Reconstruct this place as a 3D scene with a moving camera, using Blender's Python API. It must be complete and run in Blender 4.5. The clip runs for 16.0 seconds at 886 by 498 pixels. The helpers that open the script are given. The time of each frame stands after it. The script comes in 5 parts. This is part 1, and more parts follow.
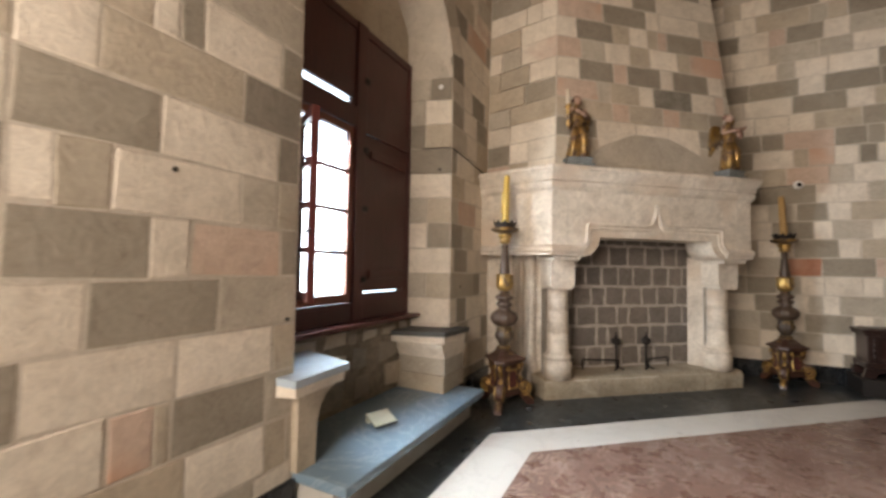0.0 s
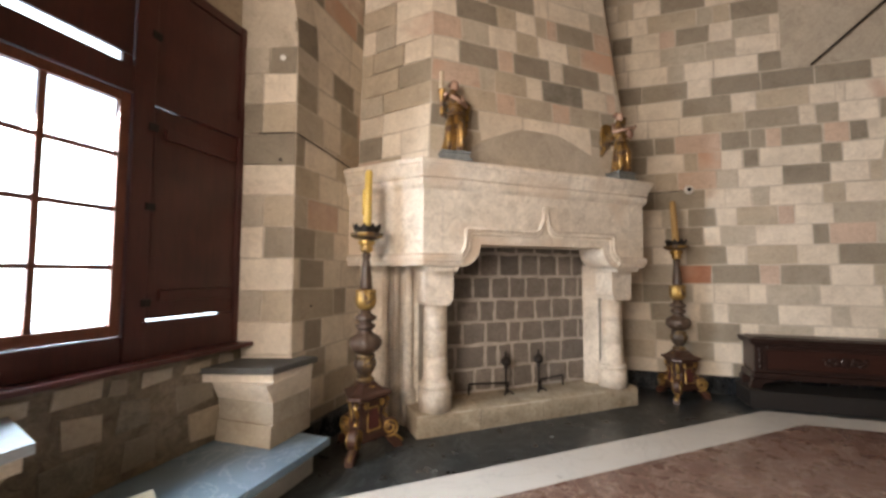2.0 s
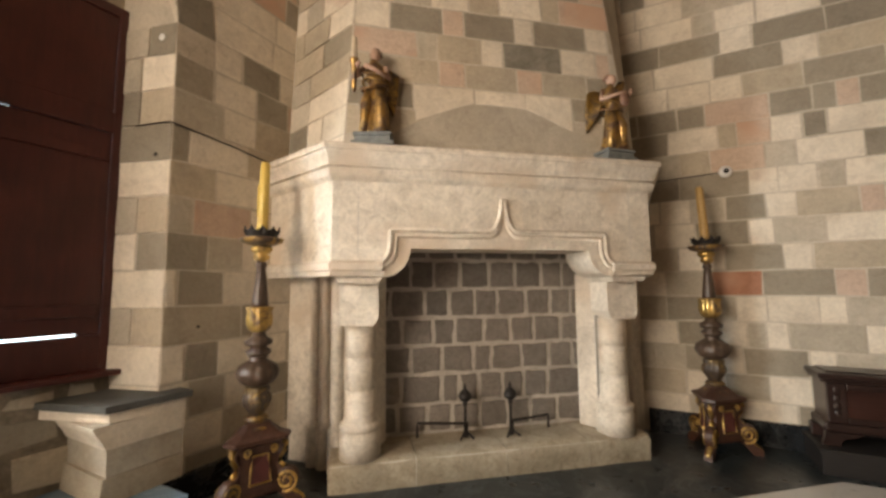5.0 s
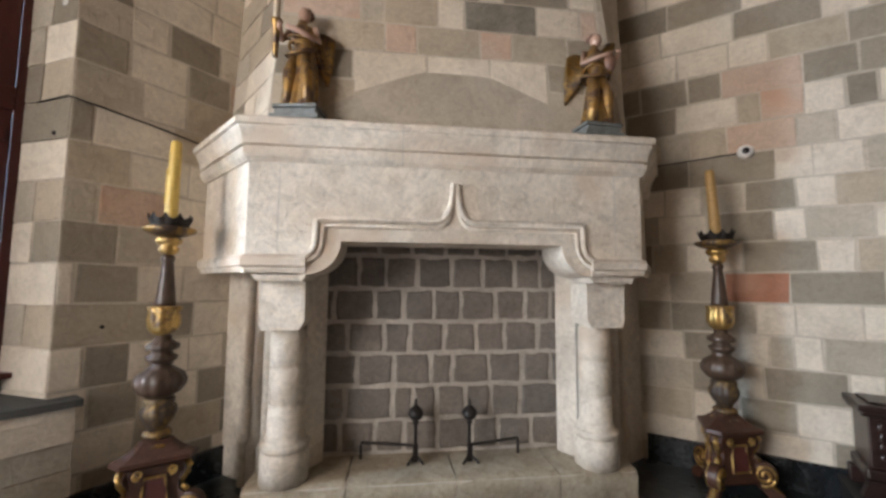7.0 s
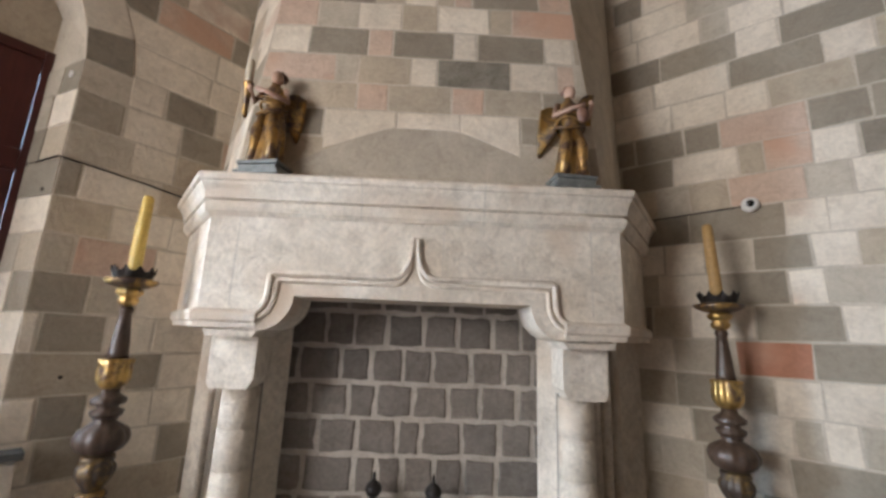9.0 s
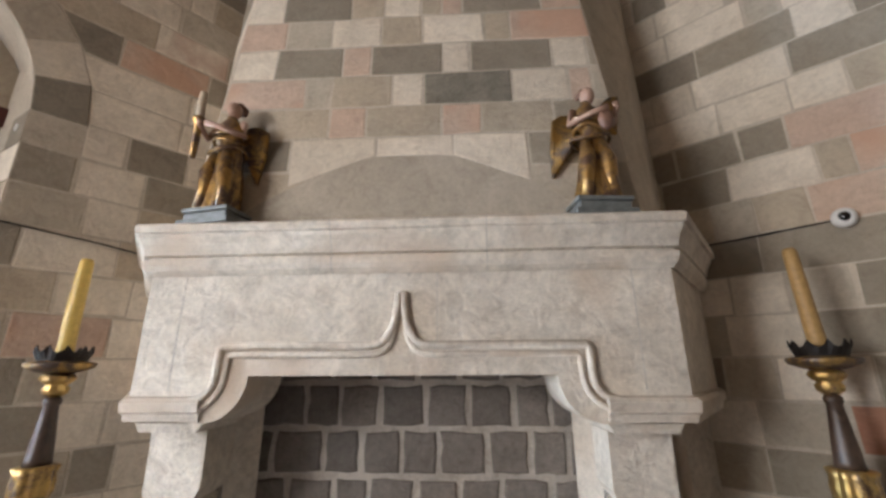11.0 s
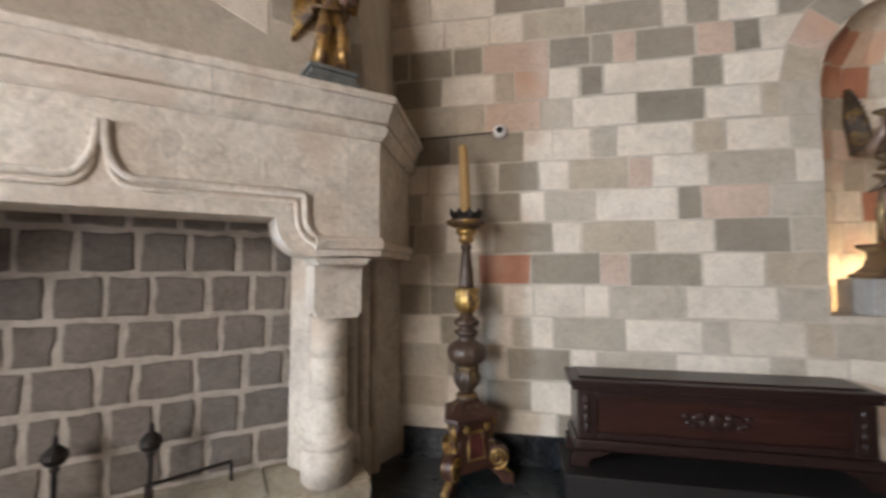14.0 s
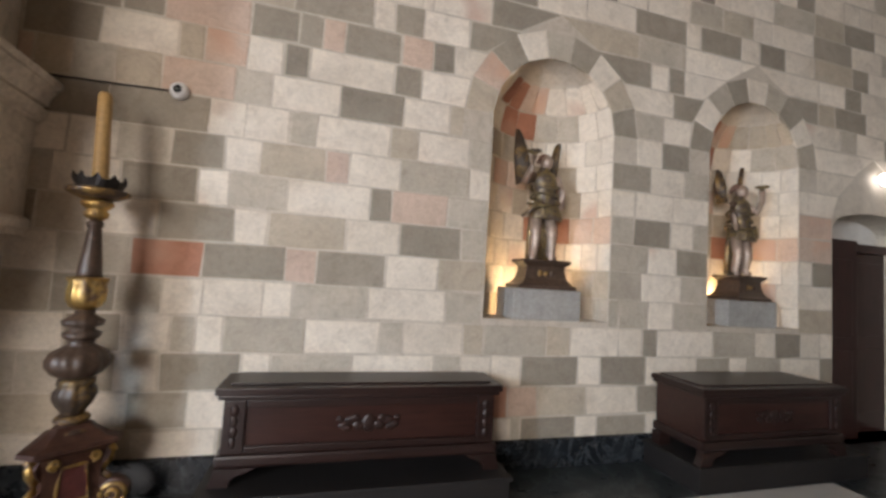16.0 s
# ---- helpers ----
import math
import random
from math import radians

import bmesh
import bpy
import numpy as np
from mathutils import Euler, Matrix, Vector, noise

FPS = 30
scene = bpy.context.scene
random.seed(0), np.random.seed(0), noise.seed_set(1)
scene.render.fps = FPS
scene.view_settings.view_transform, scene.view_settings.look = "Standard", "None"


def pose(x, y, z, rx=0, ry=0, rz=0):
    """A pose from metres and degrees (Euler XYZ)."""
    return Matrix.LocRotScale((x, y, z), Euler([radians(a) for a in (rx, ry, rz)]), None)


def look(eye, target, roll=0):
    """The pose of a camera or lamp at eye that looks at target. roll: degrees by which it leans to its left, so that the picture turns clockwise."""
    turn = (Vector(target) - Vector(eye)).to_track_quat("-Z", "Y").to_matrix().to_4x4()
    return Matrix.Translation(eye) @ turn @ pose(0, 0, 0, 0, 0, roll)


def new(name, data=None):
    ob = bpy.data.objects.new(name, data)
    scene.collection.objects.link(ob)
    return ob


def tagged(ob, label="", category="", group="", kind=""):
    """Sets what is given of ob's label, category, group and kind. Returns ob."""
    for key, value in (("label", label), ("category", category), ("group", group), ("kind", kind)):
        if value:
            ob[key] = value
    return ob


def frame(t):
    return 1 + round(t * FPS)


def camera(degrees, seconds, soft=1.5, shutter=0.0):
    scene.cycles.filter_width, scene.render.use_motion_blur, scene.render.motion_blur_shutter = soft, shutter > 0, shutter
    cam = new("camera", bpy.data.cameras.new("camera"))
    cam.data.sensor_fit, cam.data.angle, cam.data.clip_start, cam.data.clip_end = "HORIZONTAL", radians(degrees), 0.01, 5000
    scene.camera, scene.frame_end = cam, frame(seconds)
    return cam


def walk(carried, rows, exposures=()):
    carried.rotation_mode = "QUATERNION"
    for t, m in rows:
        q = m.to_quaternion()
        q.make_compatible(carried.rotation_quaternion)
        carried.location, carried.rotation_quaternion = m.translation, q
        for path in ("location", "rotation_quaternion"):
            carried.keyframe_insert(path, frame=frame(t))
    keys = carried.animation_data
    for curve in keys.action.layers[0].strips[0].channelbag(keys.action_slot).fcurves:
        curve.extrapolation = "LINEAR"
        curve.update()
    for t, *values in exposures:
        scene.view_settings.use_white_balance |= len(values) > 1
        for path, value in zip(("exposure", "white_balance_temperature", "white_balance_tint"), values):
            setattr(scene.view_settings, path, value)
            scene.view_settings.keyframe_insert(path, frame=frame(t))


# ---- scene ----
cam = camera(94.8, 16.0, soft=2.9, shutter=0.4)
PATH = [
    (0, (-0.375, -0.89, 1.506), (-1.282, 0.89, 1.592), 0.9),
    (0.5, (-0.347, -0.607, 1.529), (-1.078, 1.249, 1.661), -0.7),
    (1, (-0.202, -0.364, 1.549), (-0.902, 1.505, 1.688), -0.9),
    (1.5, (-0.061, -0.13, 1.566), (-0.72, 1.755, 1.672), -0.8),
    (2, (0.022, 0.138, 1.572), (-0.604, 2.033, 1.695), 0.1),
    (2.5, (0.198, 0.361, 1.554), (-0.519, 2.222, 1.705), 0.5),
    (3, (0.329, 0.547, 1.578), (-0.45, 2.381, 1.746), 0.4),
    (3.5, (0.451, 0.786, 1.569), (-0.379, 2.596, 1.748), 0.0),
    (4, (0.556, 1.04, 1.567), (-0.315, 2.831, 1.753), -0.3),
    (4.5, (0.73, 1.227, 1.582), (-0.184, 2.997, 1.764), -0.5),
    (5, (0.837, 1.404, 1.574), (-0.097, 3.163, 1.754), -0.5),
    (7.5, (1.208, 2.362, 1.594), (0.095, 4.015, 1.77), 0.4),
    (8, (1.262, 2.49, 1.589), (0.117, 4.119, 1.774), 0.7),
    (8.5, (1.437, 2.581, 1.617), (0.249, 4.175, 1.838), 2.5),
    (9, (1.534, 2.644, 1.663), (0.306, 4.169, 2.073), 2.2),
    (11.3, (1.29, 3.29, 1.92), (-0.03, 4.69, 2.49), -0.3),
    (11.5, (1.278, 3.310, 1.925), (-0.035, 4.705, 2.498), -0.3),
    (11.65, (1.29, 3.30, 1.93), (-0.03, 4.71, 2.49), -0.4),
    (12, (1.614, 2.892, 1.67), (0.368, 4.339, 2.263), -1.1),
    (12.5, (1.59, 2.923, 1.658), (0.425, 4.471, 2.156), -1.2),
    (13, (1.54, 2.965, 1.639), (0.538, 4.656, 2.008), -1.5),
    (13.5, (1.523, 3.029, 1.597), (0.81, 4.887, 1.803), -1.0),
    (14, (1.669, 3.055, 1.574), (1.288, 5.016, 1.673), -0.0),
    (14.5, (1.91, 3.036, 1.57), (1.836, 5.033, 1.643), 1.2),
    (15, (2.103, 3.064, 1.576), (2.328, 5.049, 1.658), 2.2),
    (15.5, (2.315, 3.204, 1.564), (2.768, 5.148, 1.688), 3.4),
    (16, (2.597, 3.294, 1.569), (3.126, 5.218, 1.699), 3.6),
]
EXPOSURES = [(0, -0.52, 7200, 17), (1, -0.40, 6900, 18), (2, -0.31, 7350, 19), (3, -0.20, 7750, 18), (4, -0.23, 8050, 16), (5, -0.24, 7950, 15), (7.5, -0.17, 6040, 12.5), (9, -0.09, 6020, 12.5), (11.5, -0.17, 6000, 12.5), (12.5, -0.24, 5980, 12.5), (13.5, -0.13, 6180, 13.8), (16, -0.01, 6320, 15.5)]
walk(cam, [(t, look(eye, target, roll)) for t, eye, target, roll in PATH], EXPOSURES)

# ---- plan: window wall x = WX, niche wall y = NY, door wall x = EX, back wall y = SY ----
WX, NY, EX, SY, TOP = -2.29, 6.5, 9.9, -2.9, 5.7
FA = radians(40.1)
FC = Vector((-0.2235, 4.538, 0.0))
FU = Vector((math.cos(FA), math.sin(FA), 0.0))
FN = Vector((math.sin(FA), -math.cos(FA), 0.0))


def fp(u, n, z):
    """A place by the fireplace: u along its front, n out into the room."""
    return FC + FU * u + FN * n + Vector((0, 0, z))


# ---- world and light ----
world = bpy.data.worlds.new("sky")
world.use_nodes = True
scene.world = world
wn = world.node_tree
sky = wn.nodes.new("ShaderNodeTexSky")
sky.sky_type, sky.sun_disc = "NISHITA", False
sky.sun_elevation, sky.sun_rotation = radians(50), radians(150)
wn.nodes["Background"].inputs[1].default_value = 0.12
wn.links.new(sky.outputs[0], wn.nodes["Background"].inputs[0])
sun_data = bpy.data.lights.new("sun", "SUN")
sun_data.energy, sun_data.angle, sun_data.color = 3.0, radians(0.5), (1.0, 0.95, 0.88)
sun = new("sun", sun_data)
sun.matrix_world = look((6, -8, 12), (0, 0, 0))


def area(name, eye, target, w, h, watts, colour, spread=180):
    data = bpy.data.lights.new(name, "AREA")
    data.shape, data.size, data.size_y, data.energy, data.color = "RECTANGLE", w, h, watts, colour
    data.spread = radians(spread)
    ob = new(name, data)
    ob.matrix_world = look(eye, target)
    return ob


DAY = (0.68, 0.85, 1.0)
area("window_daylight", (-2.86, 1.6, 1.95), (-1.0, 1.75, 1.6), 0.62, 1.4, 340, DAY, 128)
# Back and side openings are unseen; the side one is added for its light.
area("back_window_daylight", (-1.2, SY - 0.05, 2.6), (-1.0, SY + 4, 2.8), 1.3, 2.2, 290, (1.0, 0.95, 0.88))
area("unseen_side_daylight", (WX - 0.1, -1.6, 3.3), (WX + 3, -0.6, 3.4), 1.6, 2.3, 430, (1.0, 0.95, 0.89))


# ---- materials ----
def nodes_of(name):
    m = bpy.data.materials.new(name)
    m.use_nodes = True
    t = m.node_tree
    return m, t, t.nodes["Principled BSDF"]


def noise_node(t, scale, detail=4.0, rough=0.6, coord=None, distortion=0.0):
    n = t.nodes.new("ShaderNodeTexNoise")
    n.inputs["Scale"].default_value, n.inputs["Detail"].default_value = scale, detail
    n.inputs["Roughness"].default_value, n.inputs["Distortion"].default_value = rough, distortion
    if coord:
        t.links.new(coord, n.inputs["Vector"])
    return n


def ramp_node(t, source, stops):
    r = t.nodes.new("ShaderNodeValToRGB")
    while len(r.color_ramp.elements) < len(stops):
        r.color_ramp.elements.new(0.5)
    for e, (p, c) in zip(r.color_ramp.elements, stops):
        e.position, e.color = p, (*c, 1.0)
    t.links.new(source, r.inputs[0])
    return r


def mix_node(t, mode, fac, a, b):
    n = t.nodes.new("ShaderNodeMix")
    n.data_type, n.blend_type = "RGBA", mode
    if isinstance(fac, float):
        n.inputs[0].default_value = fac
    else:
        t.links.new(fac, n.inputs[0])
    for socket, v in ((n.inputs[6], a), (n.inputs[7], b)):
        if isinstance(v, tuple):
            socket.default_value = (*v, 1.0)
        else:
            t.links.new(v, socket)
    return n.outputs[2]


def bump_node(t, bsdf, height, strength, distance):
    b = t.nodes.new("ShaderNodeBump")
    b.inputs["Strength"].default_value, b.inputs["Distance"].default_value = strength, distance
    t.links.new(height, b.inputs["Height"])
    t.links.new(b.outputs[0], bsdf.inputs["Normal"])
    return b


def stone(name, tones, rough=0.88, big=2.2, fine=38.0, relief=0.7, vary=0.42, island=False, patch=None):
    """Cut sandstone: tones from dark to light, each block a little different."""
    m, t, p = nodes_of(name)
    g = t.nodes.new("ShaderNodeTexCoord")
    src = t.nodes.new("ShaderNodeNewGeometry").outputs["Random Per Island"] if island else t.nodes.new("ShaderNodeObjectInfo").outputs["Random"]
    own = ramp_node(t, src, [(i / (len(tones) - 1), c) for i, c in enumerate(tones)])
    shift = t.nodes.new("ShaderNodeVectorMath")
    shift.operation = "MULTIPLY_ADD"
    shift.inputs[1].default_value = (1, 1, 1)
    sc = t.nodes.new("ShaderNodeVectorMath")
    sc.operation = "SCALE"
    sc.inputs[0].default_value = (37.0, 19.0, 53.0)
    t.links.new(src, sc.inputs["Scale"])
    t.links.new(g.outputs["Object"], shift.inputs[0])
    t.links.new(sc.outputs[0], shift.inputs[2])
    n1 = noise_node(t, big, 5, 0.62, shift.outputs[0], 0.6)
    n2 = noise_node(t, fine, 6, 0.7, shift.outputs[0])
    n4 = noise_node(t, big * 4.3, 6, 0.72, shift.outputs[0], 0.9)
    n5 = noise_node(t, 0.55, 4, 0.6, g.outputs["Object"], 0.4)
    r1 = ramp_node(t, n1.outputs[0], [(0.28, (1 - 0.42 * vary, 1 - 0.45 * vary, 1 - 0.5 * vary)), (0.7, (1.0 + 0.12 * vary, 1.0 + 0.1 * vary, 1 + 0.06 * vary))])
    r2 = ramp_node(t, n2.outputs[0], [(0.3, (1 - 0.3 * vary,) * 3), (0.62, (1.04, 1.04, 1.03))])
    r4 = ramp_node(t, n4.outputs[0], [(0.32, (1 - 0.34 * vary, 1 - 0.38 * vary, 1 - 0.42 * vary)), (0.5, (1.0, 1.0, 1.0)), (0.72, (1.0 + 0.14 * vary,) * 3)])
    r5 = ramp_node(t, n5.outputs[0], [(0.3, (0.93, 0.915, 0.895)), (0.68, (1.04, 1.04, 1.04))])
    c = mix_node(t, "MULTIPLY", 1.0, own.outputs[0], r1.outputs[0])
    c = mix_node(t, "MULTIPLY", 1.0, c, r2.outputs[0])
    c = mix_node(t, "MULTIPLY", 1.0, c, r4.outputs[0])
    c = mix_node(t, "MULTIPLY", 1.0, c, r5.outputs[0])
    if patch:
        n3 = noise_node(t, 1.7, 3, 0.5, shift.outputs[0], 0.3)
        r3 = ramp_node(t, n3.outputs[0], [(0.52, (0, 0, 0)), (0.66, (0.75, 0.75, 0.75))])
        c = mix_node(t, "MIX", r3.outputs[0], c, patch)
    t.links.new(c, p.inputs["Base Color"])
    p.inputs["Roughness"].default_value = rough
    h = mix_node(t, "ADD", 0.4, n4.outputs[0], n2.outputs[0])
    bump_node(t, p, h, relief, 0.016)
    return m


CREAM = [(0.68, 0.61, 0.51), (0.77, 0.70, 0.595), (0.72, 0.65, 0.55), (0.81, 0.74, 0.635)]
GREY = [(0.30, 0.262, 0.208), (0.345, 0.303, 0.242), (0.265, 0.232, 0.185), (0.37, 0.327, 0.262)]
PALE = [(0.47, 0.418, 0.34), (0.51, 0.457, 0.375), (0.44, 0.392, 0.32)]
TAN = [(0.47, 0.405, 0.315), (0.52, 0.445, 0.345), (0.43, 0.375, 0.295)]
PINK = [(0.58, 0.43, 0.34), (0.61, 0.475, 0.38), (0.56, 0.43, 0.35)]
STONES = {}
for isl in (False, True):
    e = "_mass" if isl else ""
    STONES[isl] = {
        "L": stone("cream_sandstone" + e, CREAM, island=isl), "G": stone("grey_sandstone" + e, GREY, island=isl),
        "g": stone("pale_grey_sandstone" + e, PALE, island=isl), "T": stone("tan_sandstone" + e, TAN, island=isl),
        "P": stone("pink_sandstone" + e, PINK, island=isl, patch=(0.55, 0.335, 0.225)),
        "p": stone("rosy_sandstone" + e, CREAM, island=isl, patch=(0.5, 0.33, 0.25)),
        "R": stone("red_sandstone" + e, [(0.40, 0.17, 0.105), (0.46, 0.225, 0.145)], island=isl, patch=(0.48, 0.28, 0.19)),
        "D": stone("speckled_dark_sandstone" + e, [(0.25, 0.235, 0.20), (0.27, 0.25, 0.21)], island=isl, fine=70.0, vary=0.9),
    }
MORTAR = stone("lime_mortar", [(0.57, 0.51, 0.425), (0.57, 0.51, 0.425)], fine=60.0, vary=0.5)
PLASTER = stone("weathered_plaster", [(0.47, 0.42, 0.35), (0.47, 0.42, 0.35)], big=1.6, vary=0.5, relief=0.25)
# Plaster of the unseen walls, darkened to hold back bounced light.
ROOM_PLASTER = stone("low_bounce_plaster", [(0.24, 0.21, 0.175), (0.24, 0.21, 0.175)], big=1.6, vary=0.5, relief=0.25)
LIMESTONE = stone("carved_limestone", [(0.72, 0.655, 0.57), (0.78, 0.715, 0.625), (0.74, 0.675, 0.585)], big=2.4, fine=30.0, vary=0.65, relief=0.95, patch=(0.58, 0.465, 0.35))
HEARTHSTONE = stone("worn_hearth_stone", [(0.42, 0.37, 0.29), (0.46, 0.40, 0.31)], big=3.0, vary=0.8, relief=0.8)
FIREBRICK = stone("sooty_fireback_stone", [(0.205, 0.184, 0.168), (0.25, 0.224, 0.204), (0.285, 0.255, 0.232), (0.18, 0.162, 0.149)], big=4.0, vary=0.7, relief=0.7)
# Cheek and pier stone, with the firebox's side shade put into its colour.
FIREBOX_SIDE = stone("shade_toned_firebox_stone", [(0.30, 0.275, 0.245), (0.34, 0.31, 0.275)], big=2.5, fine=30.0, vary=0.8, relief=0.8)
FIREMORTAR = stone("fireback_mortar", [(0.57, 0.53, 0.48), (0.57, 0.53, 0.48)], big=3.0, fine=45.0, vary=0.6, relief=0.8)


def marble(name, base, vein, vein_scale, amount, rough=0.3, cloud=None, vein2=None):
    m, t, p = nodes_of(name)
    g = t.nodes.new("ShaderNodeTexCoord")
    warp = noise_node(t, vein_scale, 6, 0.65, g.outputs["Object"], 1.6)
    v = ramp_node(t, warp.outputs[0], [(0.475, (0, 0, 0)), (0.5, (amount,) * 3), (0.525, (0, 0, 0))])
    n = noise_node(t, vein_scale * 0.45, 5, 0.6, g.outputs["Object"], 0.8)
    body = ramp_node(t, n.outputs[0], [(0.3, base), (0.7, cloud or tuple(1.6 * b for b in base))])
    c = mix_node(t, "MIX", v.outputs[0], body.outputs[0], vein)
    if vein2:
        w2 = noise_node(t, vein_scale * 3.1, 5, 0.7, g.outputs["Object"], 2.2)
        v2 = ramp_node(t, w2.outputs[0], [(0.47, (0, 0, 0)), (0.5, (0.6,) * 3), (0.53, (0, 0, 0))])
        c = mix_node(t, "MIX", v2.outputs[0], c, vein2)
    t.links.new(c, p.inputs["Base Color"])
    wear = noise_node(t, 5.0, 6, 0.7, g.outputs["Object"])
    rr = ramp_node(t, wear.outputs[0], [(0.3, (rough * 0.75,) * 3), (0.75, (min(1, rough * 1.5),) * 3)])
    t.links.new(rr.outputs[0], p.inputs["Roughness"])
    return m


DARK_MARBLE = marble("dark_green_marble", (0.012, 0.015, 0.016), (0.22, 0.25, 0.25), 1.6, 0.2, 0.3, (0.024, 0.03, 0.031))
BLACK_MARBLE = marble("black_marble", (0.006, 0.0075, 0.009), (0.20, 0.22, 0.23), 2.4, 0.22, 0.24, (0.016, 0.019, 0.022))
WHITE_MARBLE = marble("white_marble", (0.46, 0.435, 0.395), (0.36, 0.34, 0.315), 1.1, 0.35, 0.34, (0.55, 0.525, 0.475))
RED_MARBLE = marble("red_brown_marble", (0.085, 0.042, 0.031), (0.40, 0.31, 0.25), 2.3, 0.7, 0.27, (0.15, 0.08, 0.06), (0.30, 0.20, 0.16))
# Grey step marble; the blue in it stands for the sky's light.
SKY_LIT_MARBLE = marble("sky_lit_grey_marble", (0.12, 0.19, 0.25), (0.32, 0.39, 0.44), 1.4, 0.4, 0.17, (0.19, 0.27, 0.33))
# Polished grey slab with bluish window light put into its tones.
WINDOW_LIT_SLAB = marble("polished_window_lit_slab", (0.30, 0.37, 0.42), (0.30, 0.34, 0.36), 1.6, 0.4, 0.16, (0.42, 0.49, 0.54))
# Rough brown plaster, its colour lowered further for the shade in the recess.
BREAST = stone("rough_shade_toned_breast", [(0.27, 0.23, 0.18), (0.27, 0.23, 0.18)], big=2.2, fine=26, vary=1.0, relief=0.8, patch=(0.30, 0.255, 0.20))
DOOR_PLASTER = stone("white_door_plaster", [(0.62, 0.60, 0.56), (0.62, 0.60, 0.56)], big=1.4, vary=0.3, relief=0.2)
PEDESTAL_STONE = stone("grey_pedestal_stone", [(0.36, 0.355, 0.34), (0.40, 0.39, 0.37)], big=6, fine=50, vary=0.5, relief=0.3)


def wood(name, dark, light, rough=0.45, axis=(1, 14, 14), scale=2.2):
    m, t, p = nodes_of(name)
    g = t.nodes.new("ShaderNodeTexCoord")
    mp = t.nodes.new("ShaderNodeMapping")
    mp.inputs["Scale"].default_value = axis
    t.links.new(g.outputs["Object"], mp.inputs["Vector"])
    n = noise_node(t, scale, 6, 0.65, mp.outputs[0], 0.8)
    n2 = noise_node(t, 2.5, 4, 0.6, g.outputs["Object"])
    r = ramp_node(t, n.outputs[0], [(0.3, dark), (0.7, light)])
    w = ramp_node(t, n2.outputs[0], [(0.3, (0.7, 0.68, 0.66)), (0.7, (1.1, 1.08, 1.05))])
    t.links.new(mix_node(t, "MULTIPLY", 1.0, r.outputs[0], w.outputs[0]), p.inputs["Base Color"])
    p.inputs["Roughness"].default_value = rough
    bump_node(t, p, n.outputs[0], 0.25, 0.004)
    return m


SHUTTER_PAINT = wood("dark_red_painted_wood", (0.060, 0.0145, 0.012), (0.085, 0.021, 0.017), 0.38, (10, 10, 1), 3.0)
FRAME_PAINT = wood("red_brown_window_paint", (0.17, 0.05, 0.025), (0.23, 0.072, 0.036), 0.4, (10, 10, 1), 3.0)
CHEST_WOOD = wood("dark_walnut", (0.010, 0.005, 0.004), (0.028, 0.0125, 0.010), 0.34)
CHEST_RED = wood("reddish_walnut_panel", (0.018, 0.0065, 0.005), (0.042, 0.0155, 0.011), 0.32)
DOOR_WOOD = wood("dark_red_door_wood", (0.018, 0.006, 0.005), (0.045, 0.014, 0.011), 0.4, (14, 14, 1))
PREDELLA_WOOD = wood("black_stained_wood", (0.005, 0.004, 0.0035), (0.012, 0.009, 0.008), 0.6)
PEDESTAL_WOOD = wood("red_brown_carved_wood", (0.042, 0.016, 0.010), (0.095, 0.042, 0.026), 0.45, (6, 6, 3), 6.0)
STICK_WOOD = wood("dark_carved_wood", (0.040, 0.025, 0.017), (0.10, 0.064, 0.043), 0.42, (6, 6, 3), 6.0)


def gilt(name, gold, worn, cover, rough=0.36):
    m, t, p = nodes_of(name)
    g = t.nodes.new("ShaderNodeTexCoord")
    n = noise_node(t, 9.0, 6, 0.7, g.outputs["Object"], 0.5)
    r = ramp_node(t, n.outputs[0], [(cover - 0.08, (0, 0, 0)), (cover + 0.08, (1, 1, 1))])
    t.links.new(mix_node(t, "MIX", r.outputs[0], gold, worn), p.inputs["Base Color"])
    inv = ramp_node(t, r.outputs[0], [(0, (0.95,) * 3), (1, (0.05,) * 3)])
    t.links.new(inv.outputs[0], p.inputs["Metallic"])
    p.inputs["Roughness"].default_value = rough
    bump_node(t, p, n.outputs[0], 0.4, 0.006)
    return m


GILT = gilt("worn_gilding", (0.55, 0.36, 0.12), (0.085, 0.048, 0.03), 0.54)
GILT_DARK = gilt("rubbed_dark_gilding", (0.42, 0.26, 0.08), (0.055, 0.034, 0.024), 0.47, 0.42)
GILT_ANGEL = gilt("old_gold_robe", (0.47, 0.29, 0.10), (0.085, 0.045, 0.026), 0.49, 0.34)
DARK_WING = gilt("dark_gilded_wing", (0.30, 0.20, 0.08), (0.05, 0.034, 0.024), 0.42, 0.45)
BRONZE = gilt("bronze_and_gold", (0.33, 0.25, 0.12), (0.085, 0.06, 0.045), 0.50, 0.42)


def plain(name, colour, rough=0.6, metal=0.0, scale=20.0, amount=0.25):
    m, t, p = nodes_of(name)
    g = t.nodes.new("ShaderNodeTexCoord")
    n = noise_node(t, scale, 5, 0.65, g.outputs["Object"])
    r = ramp_node(t, n.outputs[0], [(0.3, tuple(c * (1 - amount) for c in colour)), (0.7, tuple(min(1, c * (1 + amount)) for c in colour))])
    t.links.new(r.outputs[0], p.inputs["Base Color"])
    p.inputs["Roughness"].default_value, p.inputs["Metallic"].default_value = rough, metal
    bump_node(t, p, n.outputs[0], 0.15, 0.003)
    return m


